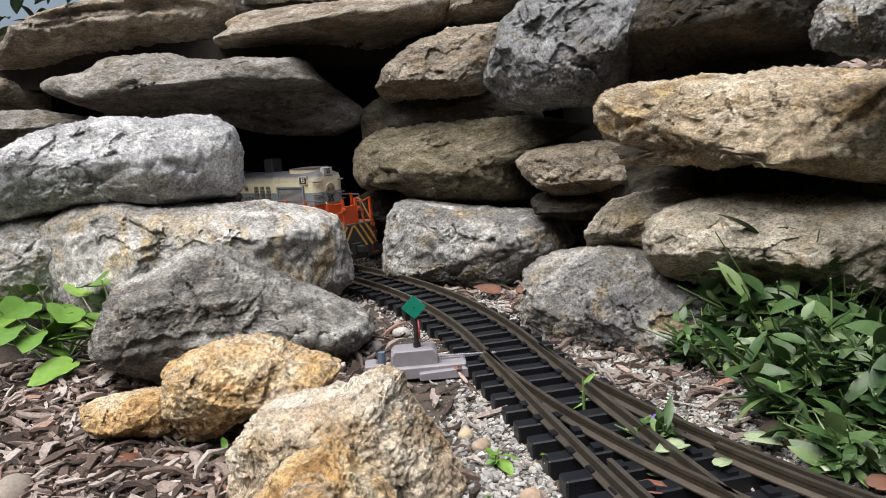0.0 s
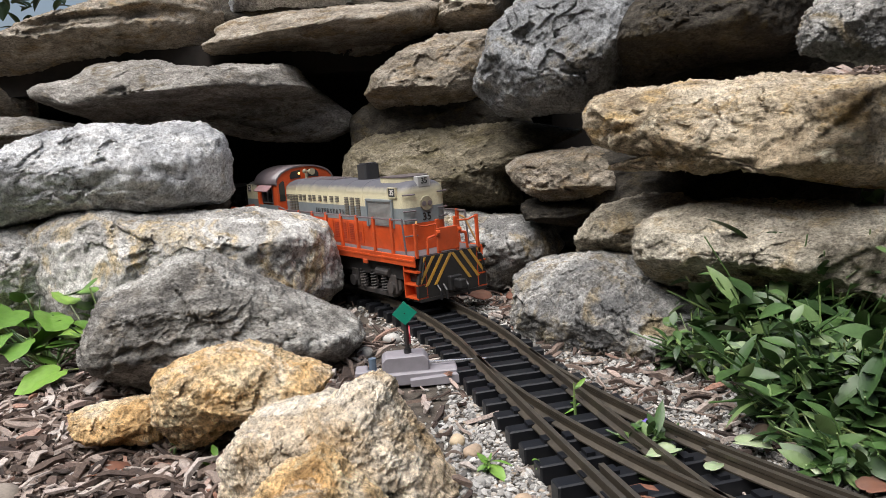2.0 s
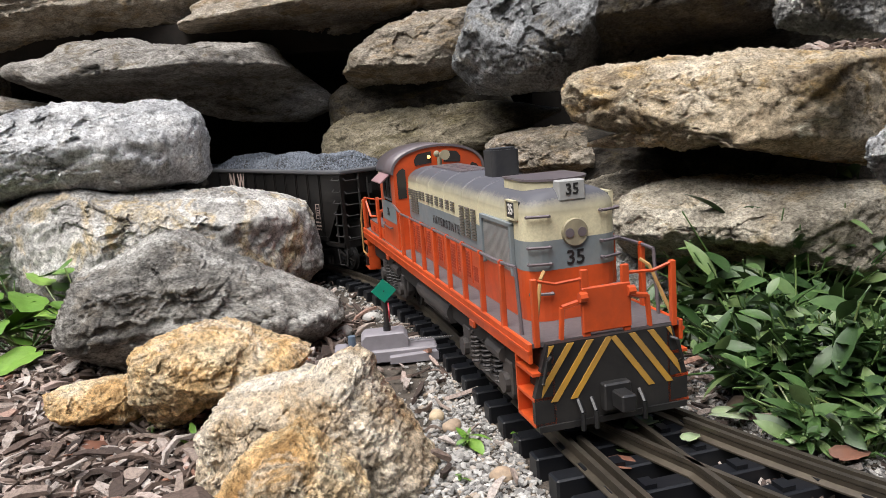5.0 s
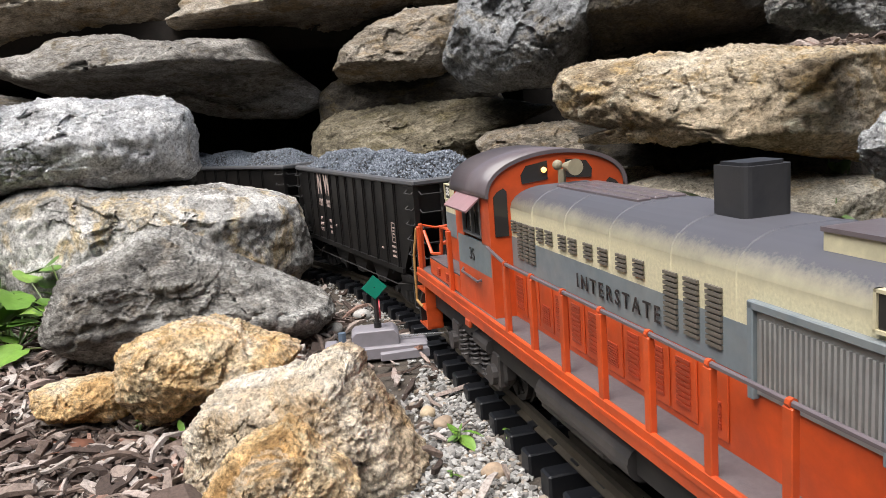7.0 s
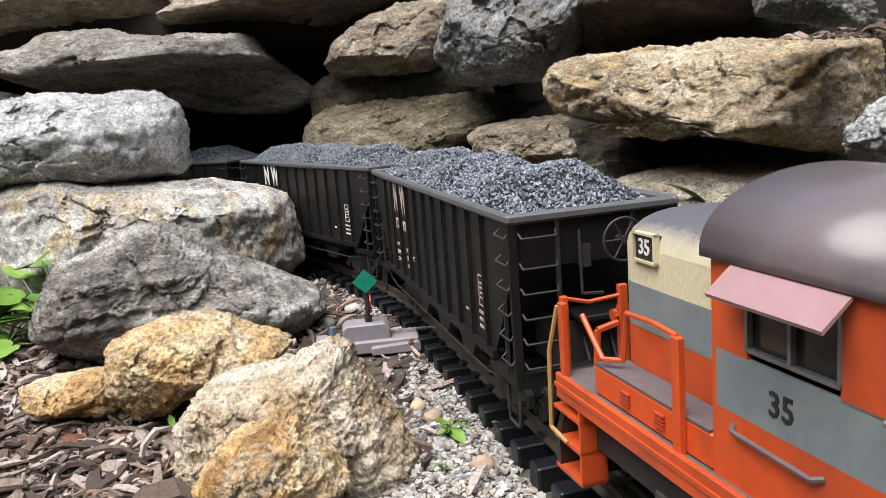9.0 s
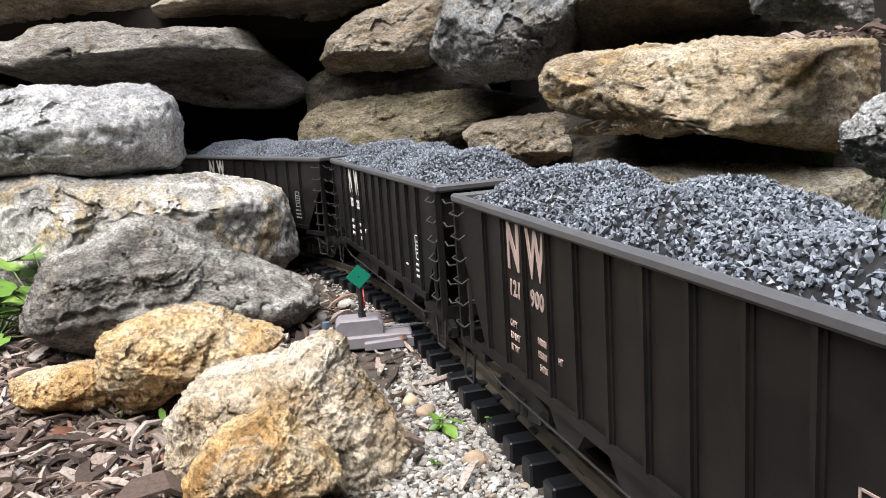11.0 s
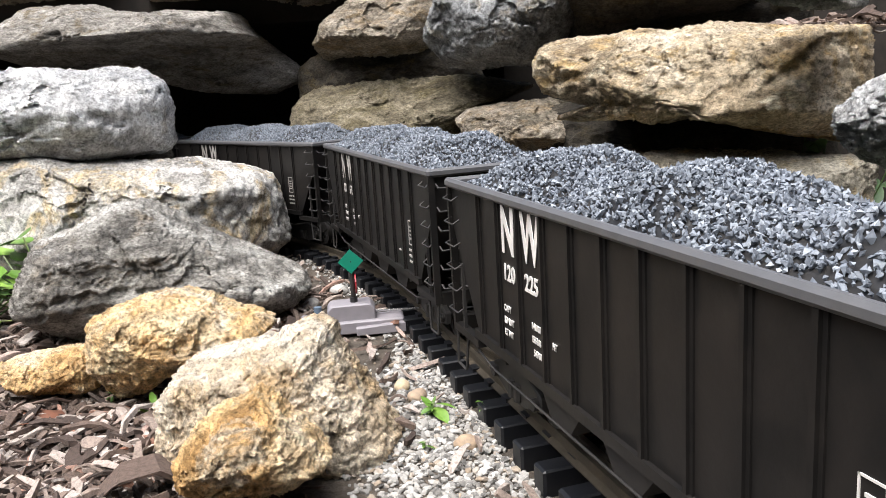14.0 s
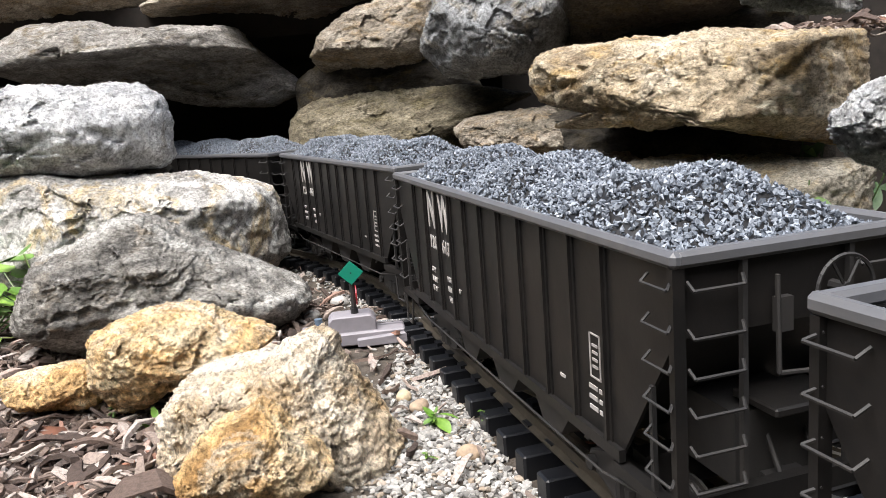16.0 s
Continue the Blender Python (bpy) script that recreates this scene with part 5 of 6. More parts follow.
        outline = [(sx * 0.0060, 0.1412), (sx * 0.0225, 0.1398), (sx * 0.0230, 0.1450), (sx * 0.0195, 0.1502), (sx * 0.0060, 0.1522)]
        prism(bm, outline, -0.0888, -0.0882)
        part("cab_window", bm, GLASS, lo)
    bm = bmesh.new()
    bmesh.ops.create_uvsphere(bm, u_segments=12, v_segments=8, radius=0.0017, matrix=Matrix.Translation((0.0085, -0.0875, 0.1470)))
    part("cab_lamp", bm, LAMP, lo, "glowing warm lamp in the cab")
    # roof shell over the cab
    outer, inner = arch(0.0462, 0.1315, 0.1335, 0.1585)[2:], arch(0.0442, 0.1315, 0.1330, 0.1562)[2:]
    bm = bmesh.new()
    ring = outer + inner[::-1]
    prism(bm, ring, -0.1620, -0.0875)
    roof = part("cab_roof", bm, ROOF, lo, "sooty purple-grey arched cab roof")
    roof.data.polygons.foreach_set("use_smooth", [len(f.vertices) == 4 for f in roof.data.polygons])
    # railway name on the hood stripe
    for sx in (1,):
        lettering("painted_name", "INTERSTATE", 0.0100, BLACK, lo, side(HW + 0.0012, 0.0395, 0.1000), "black block capitals on the grey stripe", 1.0, bold=0.004, gap=1.47)
    # under the frame: fuel tank, air reservoirs
    part("fuel_tank", box(bmesh.new(), (-0.034, -0.052, 0.014), (0.034, 0.030, 0.047), 0.004), TRUCK, lo, "grey weathered fuel tank")
    for sx in (-1, 1):
        part("air_reservoir", rod(bmesh.new(), (sx * 0.036, -0.030, 0.035), (sx * 0.036, 0.070, 0.035), 0.0085, 16), TRUCK, lo)
    # trucks
    for yc in (-0.150, 0.150):
        tr = part("truck", box(bmesh.new(), (-0.026, yc - 0.048, 0.012), (0.026, yc + 0.048, 0.032)), UNDER, lo, "grey weathered sprung truck")
        for sx in (-1, 1):
            a, b = sorted((sx * 0.031, sx * 0.038))
            bm = bmesh.new()
            prism(bm, [(yc - 0.056, 0.030), (yc - 0.056, 0.018), (yc - 0.040, 0.006), (yc + 0.040, 0.006), (yc + 0.056, 0.018), (yc + 0.056, 0.030), (yc + 0.030, 0.024), (yc + 0.022, 0.012), (yc - 0.022, 0.012), (yc - 0.030, 0.024)], a, b, "x", 0.0008)
            box(bm, (a, yc - 0.056, 0.034), (b, yc + 0.056, 0.040), 0.0008)
            part("side_frame", bm, TRUCK, tr)
            for d in (-0.024, 0.0, 0.024):
                coil = [(sx * 0.0385 + 0.0042 * math.cos(k * 0.7), yc + d + 0.0042 * math.sin(k * 0.7), 0.0140 + k * 0.00038) for k in range(54)]
                part("spring", wire(bmesh.new(), coil, 0.0009, 4), TRUCK, tr)
            for d in (-0.043, 0.043):
                bm = bmesh.new()
                rod(bm, (sx * 0.032, yc + d, 0.0195), (sx * 0.0445, yc + d, 0.0195), 0.0068, 12)
                box(bm, (min(sx * 0.034, sx * 0.041), yc + d - 0.008, 0.012), (max(sx * 0.034, sx * 0.041), yc + d + 0.008, 0.034), 0.001)
                part("axle_box", bm, TRUCK, tr)
            part("brake_cylinder", rod(bmesh.new(), (sx * 0.040, yc + 0.012, 0.036), (sx * 0.040, yc + 0.040, 0.036), 0.0050, 10), TRUCK, tr)
        for d in (-0.043, 0.043):
            wheelset(lo, yc + d, 0.0165)
    # the rear platform reaches a little further than the front one
    for ob in lo.children:
        ys = [v.co.y for v in ob.data.vertices]
        if sum(ys) / len(ys) < -0.238:
            ob.location.y -= 0.019
    return tagged(lo, "orange, cream and grey road switcher model locomotive on the track", "model locomotive")


LOCO = locomotive()
HOPPERS = [hopper()]
HOPPERS[0].name = "hopper_wagon"
tagged(HOPPERS[0], "weathered black coal hopper wagon heaped with coal", "model wagon", "coal hopper wagons")
for i in range(4):
    HOPPERS.append(copy_thing(HOPPERS[0], pose(0, 0, 0)))
for h, number, paint in zip(HOPPERS, (("121", "900"), ("120", "225"), ("120", "613"), ("121", "447"), ("120", "871")), (PINKISH, WHITE, DIM_WHITE, DIM_WHITE, DIM_WHITE)):
    mark_hopper(h, number, paint)


# ---- how the train runs ----
# distance of the first hopper's centre past the switch points, by the second
RUN = [(-0.5, -1.313), (0, -1.2395), (1.5, -1.0185), (4, -0.643), (6.5, -0.2755), (8, -0.0565), (9, 0.096), (11.5, 0.460), (12.5, 0.6115), (14, 0.8245), (15, 0.974), (16, 1.1245), (16.5, 1.199)]
PITCH, AHEAD = 0.435, 0.510


def run(t):
    """Smooth distance at t: a mean over a second of the straight pieces."""
    xs, ys = [r[0] for r in RUN], [r[1] for r in RUN]
    return float(np.mean([np.interp(t + d, xs, ys) for d in np.linspace(-0.4, 0.4, 9)])) if 0.4 < t < 15.6 else float(np.interp(t, xs, ys))


def on_line(s, base):
    x1, y1, _ = line(s + base)
    x0, y0, _ = line(s - base)
    return pose((x0 + x1) / 2, (y0 + y1) / 2, 0, 0, 0, math.degrees(math.atan2(-(x1 - x0), y1 - y0)))


def motions():
    ts = [i * 0.25 for i in range(65)]
    walk(LOCO, [(t, on_line(run(t) + AHEAD, 0.150)) for t in ts])
    for i, h in enumerate(HOPPERS):
        walk(h, [(t, on_line(run(t) - PITCH * i, 0.128)) for t in ts])
    # wheels roll with the distance run
    turns = [i * 0.125 for i in range(129)]
    for thing in [LOCO] + HOPPERS:
        for w in thing.children:
            if w.name.startswith("wheelset"):
                place = w.location.copy()
                walk(w, [(t, Matrix.Translation(place) @ Matrix.Rotation(-(run(t) - run(0)) / place.z, 4, "X")) for t in turns])


# ---- loose material on the ground ----
def island_material(name, stops, rough=0.9, scale=300, grain=0.5):
    m, nt, b = nodes(name, rough)
    g = nt.nodes.new("ShaderNodeNewGeometry")
    col = ramp(nt, g.outputs["Random Per Island"], stops)
    n = noisy(nt, coords(nt), scale, 6, 0.75)
    col = mixed(nt, grain, col, ramp(nt, n, [(0.3, (0.4, 0.39, 0.38)), (0.52, (1.0, 1.0, 1.0)), (0.7, (1.3, 1.3, 1.3))]), "MULTIPLY")
    nt.links.new(col, b.inputs["Base Color"])
    bumped(nt, b, n, 0.7, 0.0015)
    return m


GRAVEL = island_material("crushed_pale_gravel", [(0.0, (0.10, 0.095, 0.09)), (0.25, (0.24, 0.23, 0.215)), (0.55, (0.34, 0.33, 0.31)), (0.78, (0.45, 0.44, 0.42)), (0.9, (0.28, 0.22, 0.16)), (1.0, (0.58, 0.565, 0.54))])
MULCH = island_material("weathered_bark_mulch", [(0.0, (0.030, 0.020, 0.016)), (0.3, (0.10, 0.068, 0.054)), (0.52, (0.20, 0.148, 0.12)), (0.72, (0.30, 0.24, 0.205)), (0.92, (0.45, 0.40, 0.365)), (1.0, (0.26, 0.12, 0.075))], scale=420, grain=0.95)

ICO = [(0, 0, -1), (0.72, -0.53, -0.45), (-0.28, -0.85, -0.45), (-0.89, 0, -0.45), (-0.28, 0.85, -0.45), (0.72, 0.53, -0.45), (0.28, -0.85, 0.45), (-0.72, -0.53, 0.45), (-0.72, 0.53, 0.45), (0.28, 0.85, 0.45), (0.89, 0, 0.45), (0, 0, 1)]
ICO_F = [(0, 1, 2), (1, 0, 5), (0, 2, 3), (0, 3, 4), (0, 4, 5), (1, 5, 10), (2, 1, 6), (3, 2, 7), (4, 3, 8), (5, 4, 9), (1, 10, 6), (2, 6, 7), (3, 7, 8), (4, 8, 9), (5, 9, 10), (6, 10, 11), (7, 6, 11), (8, 7, 11), (9, 8, 11), (10, 9, 11)]


def line_offset(x, y):
    """Distance along and to the right of travel from the main line."""
    best = None
    for i in range(-48, 50):
        s = i * 0.03
        px, py, a = LINE_TABLE[i + 48]
        d = (px - x) ** 2 + (py - y) ** 2
        if best is None or d < best[0]:
            best = (d, s, (x - px) * math.cos(a) - (y - py) * math.sin(a))
    return best[1], best[2]


LINE_TABLE = [line(i * 0.03) for i in range(-48, 50)]


def pebbles(name, count, spots, size, material, label, seed, flat=0.7, category="gravel"):
    rnd = random.Random(seed)
    vs, fs = [], []
    for k in range(count):
        x, y, lift = spots(rnd)
        r = size(rnd)
        e = Euler((rnd.uniform(-0.7, 0.7), rnd.uniform(-0.7, 0.7), rnd.uniform(0, 6.3))).to_matrix()
        c = Vector((x, y, height(x, y) + r * 0.3 + lift))
        st = Vector((rnd.uniform(0.75, 1.35), rnd.uniform(0.6, 1.0), rnd.uniform(0.5, 0.9) * flat))
        b = len(vs)
        for q in ICO:
            j = rnd.uniform(0.72, 1.12) * r
            vs.append(tuple(c + e @ Vector((q[0] * st.x * j, q[1] * st.y * j, q[2] * st.z * j))))
        fs += [(b + i, b + j, b + l) for i, j, l in ICO_F]
    me = bpy.data.meshes.new(name)
    me.from_pydata(vs, [], fs)
    me.materials.append(material)
    return tagged(new(name, me), label, category, kind="stuff")


def ballast_spot(rnd):
    while True:
        s = rnd.triangular(-0.75, 0.62, 0.25)
        o = rnd.uniform(-0.17, 0.135)
        x, y, a = line(s)
        left = 0.050 + 0.075 * min(1, max(0, (0.55 - y) / 0.2 + 0.4))
        if o > left + rnd.gauss(0, 0.012) or (o < -0.13 and rnd.random() < 0.5):
            continue
        inside = abs(o) < 0.043
        return x + math.cos(a) * o, y - math.sin(a) * o, -0.0035 if inside else 0.0


def mulch_spot(rnd):
    while True:
        if rnd.random() < 0.92:
            x, y = rnd.uniform(-0.46, -0.03), rnd.triangular(0.30, 0.95, 0.5)
            if x > -0.06 + (y - 0.5) * -0.10 and rnd.random() < 0.9:
                continue
        else:
            x, y = rnd.uniform(0.06, 0.40), rnd.triangular(0.35, 1.02, 0.9)
        s, o = line_offset(x, y)
        if abs(o) < 0.047 or (o > 0 and x > -0.055 and rnd.random() < 0.85):
            continue
        return x, y, rnd.uniform(0, 0.006)


def chips(name, count, spots, label, seed, long=(0.005, 0.032), base=None, slim=1.0):
    """Splintered bark: bent, tapered, irregular slivers."""
    rnd = random.Random(seed)
    vs, fs = [], []
    for k in range(count):
        x, y, lift = spots(rnd)
        l = rnd.uniform(*long) * (1.5 if rnd.random() < 0.06 else 1)
        w = l * rnd.uniform(0.06, 0.30) * slim
        t = rnd.uniform(0.0005, 0.0018)
        e = Euler((rnd.gauss(0, 0.28), rnd.gauss(0, 0.22), rnd.uniform(0, 6.3))).to_matrix()
        g = height(x, y) if base is None else base(x, y)
        c = Vector((x, y, g + 0.002 + lift))
        b = len(vs)
        bend = rnd.gauss(0, 0.12) * l
        n = 4
        for i in range(n):
            u = -1 + 2 * i / (n - 1)
            ww = w * (1 - 0.45 * abs(u) ** 1.5) * rnd.uniform(0.7, 1.15)
            sh = rnd.gauss(0, 0.12) * w
            zz = bend * (1 - u * u)
            for q in ((-ww / 2 + sh, t), (ww / 2 + sh, t * rnd.uniform(0.5, 1.6)), (ww / 2 + sh, -t), (-ww / 2 + sh, -t)):
                vs.append(tuple(c + e @ Vector((u * l / 2 + rnd.gauss(0, 0.03) * l, q[0], zz + q[1]))))
        for i in range(n - 1):
            a = b + 4 * i
            fs += [(a + j, a + (j + 1) % 4, a + 4 + (j + 1) % 4, a + 4 + j) for j in range(4)]
        fs += [(b, b + 3, b + 2, b + 1), tuple(b + 4 * (n - 1) + j for j in range(4))]
    me = bpy.data.meshes.new(name)
    me.from_pydata(vs, [], fs)
    me.materials.append(MULCH)
    return tagged(new(name, me), label, "mulch", kind="stuff")


pebbles("gravel", 30000, ballast_spot, lambda r: r.uniform(0.0012, 0.0030) * (1.35 if r.random() < 0.1 else 1), GRAVEL, "pale crushed gravel ballast round the track", 5)
chips("bark_mulch", 16000, mulch_spot, "brown and grey bark mulch between the stones", 7, (0.003, 0.022))


def stray_spot(rnd):
    while True:
        s, o = rnd.uniform(-0.5, 0.5), rnd.uniform(-0.16, 0.12)
        if abs(o) > 0.047:
            x, y, a = line(s)
            return x + math.cos(a) * o, y - math.sin(a) * o, 0.003


chips("bark_scraps", 420, stray_spot, "stray bark chips lying on the gravel", 9, (0.008, 0.026))


def ledge_spot(rnd):
    x = rnd.uniform(0.28, 0.50)
    return x, 1.17 - x * 1.05 + rnd.uniform(-0.03, 0.10), rnd.uniform(0, 0.004)


chips("ledge_mulch", 500, ledge_spot, "dark bark mulch on the ledge between wall stones", 10, (0.010, 0.035), base=lambda x, y: 0.212)


def left_spot(rnd):
    while True:
        x, y, lift = mulch_spot(rnd)
        if x < -0.05:
            return x, y, lift + 0.004


chips("bark_chunks", 900, left_spot, "broad splintered grey-brown bark chunks on the mulch", 14, (0.012, 0.034), slim=1.7)
chips("bark_strips", 480, left_spot, "long weathered bark strips lying on the mulch", 13, (0.016, 0.040), slim=0.55)


# single pieces that stand out
def small_stone(x, y, r, color, label, seed, flat=0.75, lift=0.0):
    rnd = random.Random(seed)
    bm = bmesh.new()
    bmesh.ops.create_icosphere(bm, subdivisions=3, radius=r)
    for v in bm.verts:
        k = 1 + 0.22 * noise.noise(v.co * (0.9 / r) + Vector((seed, 0, 0))) + 0.06 * noise.noise(v.co * (3 / r))
        v.co = Vector((v.co.x * 1.2, v.co.y * 0.9, v.co.z * flat)) * k
    ob = new("pebble", mesh("pebble", bm, plain("pebble_stone", color, 0.8, grain=0.6, scale=350, dirty=0.3), True))
    ob.matrix_world = pose(x, y, height(x, y) + r * flat * 0.55 + lift, 0, 0, rnd.uniform(0, 360))
    return tagged(ob, label, "pebble", "pebbles on the ground")


small_stone(0.016, 0.502, 0.0065, (0.36, 0.27, 0.19), "smooth brown pebble on the gravel", 1)
small_stone(0.040, 0.428, 0.0065, (0.34, 0.25, 0.17), "smooth brown pebble on the gravel", 2)
small_stone(0.006, 0.525, 0.0060, (0.48, 0.38, 0.25), "small tan pebble on the gravel", 3)
small_stone(-0.300, 0.500, 0.0150, (0.26, 0.22, 0.18), "rough grey-brown stone lying on mulch", 4)
small_stone(-0.300, 0.462, 0.0140, (0.24, 0.215, 0.20), "rough grey stone lying on mulch", 5)
small_stone(-0.262, 0.582, 0.0130, (0.50, 0.32, 0.13), "small ochre stone lying on mulch", 6)
small_stone(0.206, 0.483, 0.0100, (0.12, 0.085, 0.06), "dark brown stone under the plants", 7)
small_stone(-0.075, 0.760, 0.0085, (0.42, 0.40, 0.37), "pale stone chip beside the track", 8)
small_stone(-0.050, 0.800, 0.0085, (0.40, 0.385, 0.36), "pale stone chip beside the track", 9)
small_stone(-0.100, 0.850, 0.0085, (0.40, 0.385, 0.36), "pale stone chip beside the track", 10)


# ---- switch stand ----
def switch_stand():
    st = new("switch_stand")
    GREY = plain("grey_moulded_plastic", (0.23, 0.215, 0.235), 0.55, dirty=0.25)
    GREEN = plain("green_target_enamel", (0.0, 0.22, 0.14), 0.35, dirty=0.1)
    RED = plain("red_target_enamel", (0.30, 0.01, 0.02), 0.4, dirty=0.1)
    part("base", box(bmesh.new(), (-0.030, -0.013, 0), (0.034, 0.007, 0.011), 0.0012), GREY, st)
    bm = prism(bmesh.new(), [(-0.019, 0.0), (0.0145, 0.0), (0.0145, 0.0115), (0.011, 0.0165), (-0.016, 0.0165), (-0.019, 0.013)], -0.009, 0.011, "y", 0.001)
    part("motor_housing", bm, GREY, st, "grey moulded housing").location.z = 0.008
    bm = prism(bmesh.new(), [(0.0, 0.0), (0.036, 0.0), (0.036, 0.0085), (0.0, 0.0065)], -0.018, -0.010, "y", 0.0006)
    part("slide_arm", bm, GREY, st)
    for z in (0.0, 0.010):
        part("lug", rod(bmesh.new(), (-0.031, -0.014, z + 0.0035), (-0.024, -0.014, z + 0.0035), 0.0035, 10), GREY, st)
    part("clamp", box(bmesh.new(), (-0.038, -0.011, 0.002), (-0.029, 0.006, 0.015), 0.0012), GREY, st)
    part("cable_bolt", rod(bmesh.new(), (-0.0255, -0.004, 0.012), (-0.0255, -0.004, 0.024), 0.0028, 10), plain("blue_grey_bolt", (0.10, 0.14, 0.19), 0.5), st)
    part("throw_rod", rod(bmesh.new(), (0.012, 0.001, 0.0145), (0.056, 0.001, 0.0125), 0.0010, 6), plain("bright_rod", (0.6, 0.6, 0.6), 0.25, 0.8), st, "bright steel throw rod")
    part("mast", rod(bmesh.new(), (0, 0, 0.022), (0, 0, 0.052), 0.0017, 8), BLACK, st)
    part("mast_collar", rod(bmesh.new(), (0, 0, 0.022), (0, 0, 0.029), 0.0027, 8), BLACK, st)
    d = 0.0088
    part("target", prism(bmesh.new(), [(0, 0.050), (d, 0.0605), (0, 0.071), (-d, 0.0605)], -0.0026, -0.0016), GREEN, st, "green diamond target")
    part("target_pin", rod(bmesh.new(), (0, -0.003, 0.0605), (0, -0.0015, 0.0605), 0.0006, 6), BLACK, st)
    bm = bmesh.new()
    n = 16
    prism(bm, [(0.0075 * math.cos(2 * math.pi * i / n), 0.0405 + 0.0085 * math.sin(2 * math.pi * i / n)) for i in range(n)], 0.0018, 0.0028, "x")
    part("side_target", bm, RED, st, "red round target seen edge on")
    st.matrix_world = pose(-0.0290, 0.668, -0.0190, 0, 0, 3) @ Matrix.Diagonal((1.22, 1.2, 1.0, 1))
    return tagged(st, "grey switch machine with green diamond target beside the track", "switch stand")


switch_stand()


# ---- plants ----
def leaf_material(name, a, b_, c):
    m, nt, b = nodes(name, 0.45)
    g = nt.nodes.new("ShaderNodeNewGeometry")
    col = ramp(nt, g.outputs["Random Per Island"], [(0.0, a), (0.55, b_), (1.0, c)])
    n = noisy(nt, coords(nt), 160, 5, 0.6)
    col = mixed(nt, 0.5, col, ramp(nt, n, [(0.3, (0.6, 0.65, 0.55)), (0.6, (1.1, 1.1, 1.1))]), "MULTIPLY")
    nt.links.new(col, b.inputs["Base Color"])
    b.inputs["Transmission Weight"].default_value = 0.0
    b.inputs["Subsurface Weight"].default_value = 0.15
    b.inputs["Subsurface Radius"].default_value = (0.002, 0.004, 0.001)
    bumped(nt, b, n, 0.4, 0.001)
    return m


LEAF_DARK = leaf_material("dark_green_leaf", (0.020, 0.048, 0.013), (0.055, 0.108, 0.030), (0.16, 0.23, 0.085))
LEAF_BRIGHT = leaf_material("bright_green_leaf", (0.07, 0.155, 0.022), (0.115, 0.23, 0.032), (0.20, 0.33, 0.06))
LEAF_PALE = leaf_material("pale_fallen_leaf", (0.16, 0.22, 0.12), (0.24, 0.30, 0.17), (0.30, 0.36, 0.22))
STEM = leaf_material("green_stem", (0.05, 0.10, 0.03), (0.10, 0.17, 0.05), (0.22, 0.27, 0.10))
PETAL = plain("violet_petal", (0.16, 0.10, 0.42), 0.6)
DRYLEAF = plain("dry_brown_leaf", (0.17, 0.065, 0.035), 0.8, grain=0.6, dirty=0.4)


def leaf(bm, at, heading, rise, l, w, shape="lance", curl=0.25, roll=0.0):
    """A blade with a folded midrib, drooping tip and real outline."""
    m = Matrix.Translation(at) @ Matrix.Rotation(heading, 4, "Z") @ Matrix.Rotation(-rise, 4, "Y") @ Matrix.Rotation(roll, 4, "X")
    if shape == "heart":
        ring = 22
        mid = bm.verts.new(m @ Vector((0.12 * l, 0, 0)))
        rows = []
        for f in (0.5, 1.0):
            row = []
            for i in range(ring):
                t = -math.pi + 2 * math.pi * (i + 0.5) / ring
                r = l * (0.40 + 0.30 * math.cos(t) + 0.22 * max(0, math.cos(t)) ** 6) * (1 - 0.75 * math.exp(-((math.pi - abs(t)) / 0.42) ** 2)) * f
                r *= 1 + (0.045 * (-1) ** i if f == 1.0 else 0)
                x, y = 0.12 * l + r * math.cos(t), r * math.sin(t) * w / l * 1.15
                row.append(bm.verts.new(m @ Vector((x, y, 0.30 * abs(y) - curl * (x * x + y * y) / l))))
            rows.append(row)
        for i in range(ring):
            j = (i + 1) % ring
            bm.faces.new((mid, rows[0][i], rows[0][j]))
            bm.faces.new((rows[0][i], rows[1][i], rows[1][j], rows[0][j]))
        return
    n = 7
    prof = {"lance": lambda u: math.sin(math.pi * min(1, u * 0.93 + 0.06)) ** 0.9}[shape]
    rows = []
    for i in range(n + 1):
        u = i / n
        h = max(0.0, prof(u)) * w / 2
        x = u * l
        z = -curl * l * u * u
        back = 0
        rows.append([bm.verts.new(m @ Vector((x + back * 0.8, -h, z + h * 0.25))), bm.verts.new(m @ Vector((x, 0, z))), bm.verts.new(m @ Vector((x + back * 0.8, h, z + h * 0.25)))])
    for p, q in zip(rows, rows[1:]):
        bm.faces.new((p[0], p[1], q[1], q[0]))
        bm.faces.new((p[1], p[2], q[2], q[1]))


def stalk(bm, a, b, r0=0.0011, r1=0.0006, sag=0.0):
    a, b = Vector(a), Vector(b)
    mid = (a + b) / 2 + Vector((0, 0, sag))
    for p, q, r in ((a, mid, r0), (mid, b, r1)):
        rod(bm, p, q, r, 5)


def plant(name, at, label, category, build, seed):
    """A plant of leaves, stems and sometimes flowers, each kind a part."""
    rnd = random.Random(seed)
    root = new(name)
    root.location = (at[0], at[1], height(at[0], at[1]))
    lv, st, fl = bmesh.new(), bmesh.new(), bmesh.new()
    mat = build(rnd, lv, st, fl)
    tagged(part("foliage", lv, mat, root, smooth=True), kind="stuff")
    if len(st.verts):
        tagged(part("stem", st, STEM, root), kind="stuff")
    if len(fl.verts):
        part("flower", fl, PETAL, root, "small violet flower")
    return tagged(root, label, category)


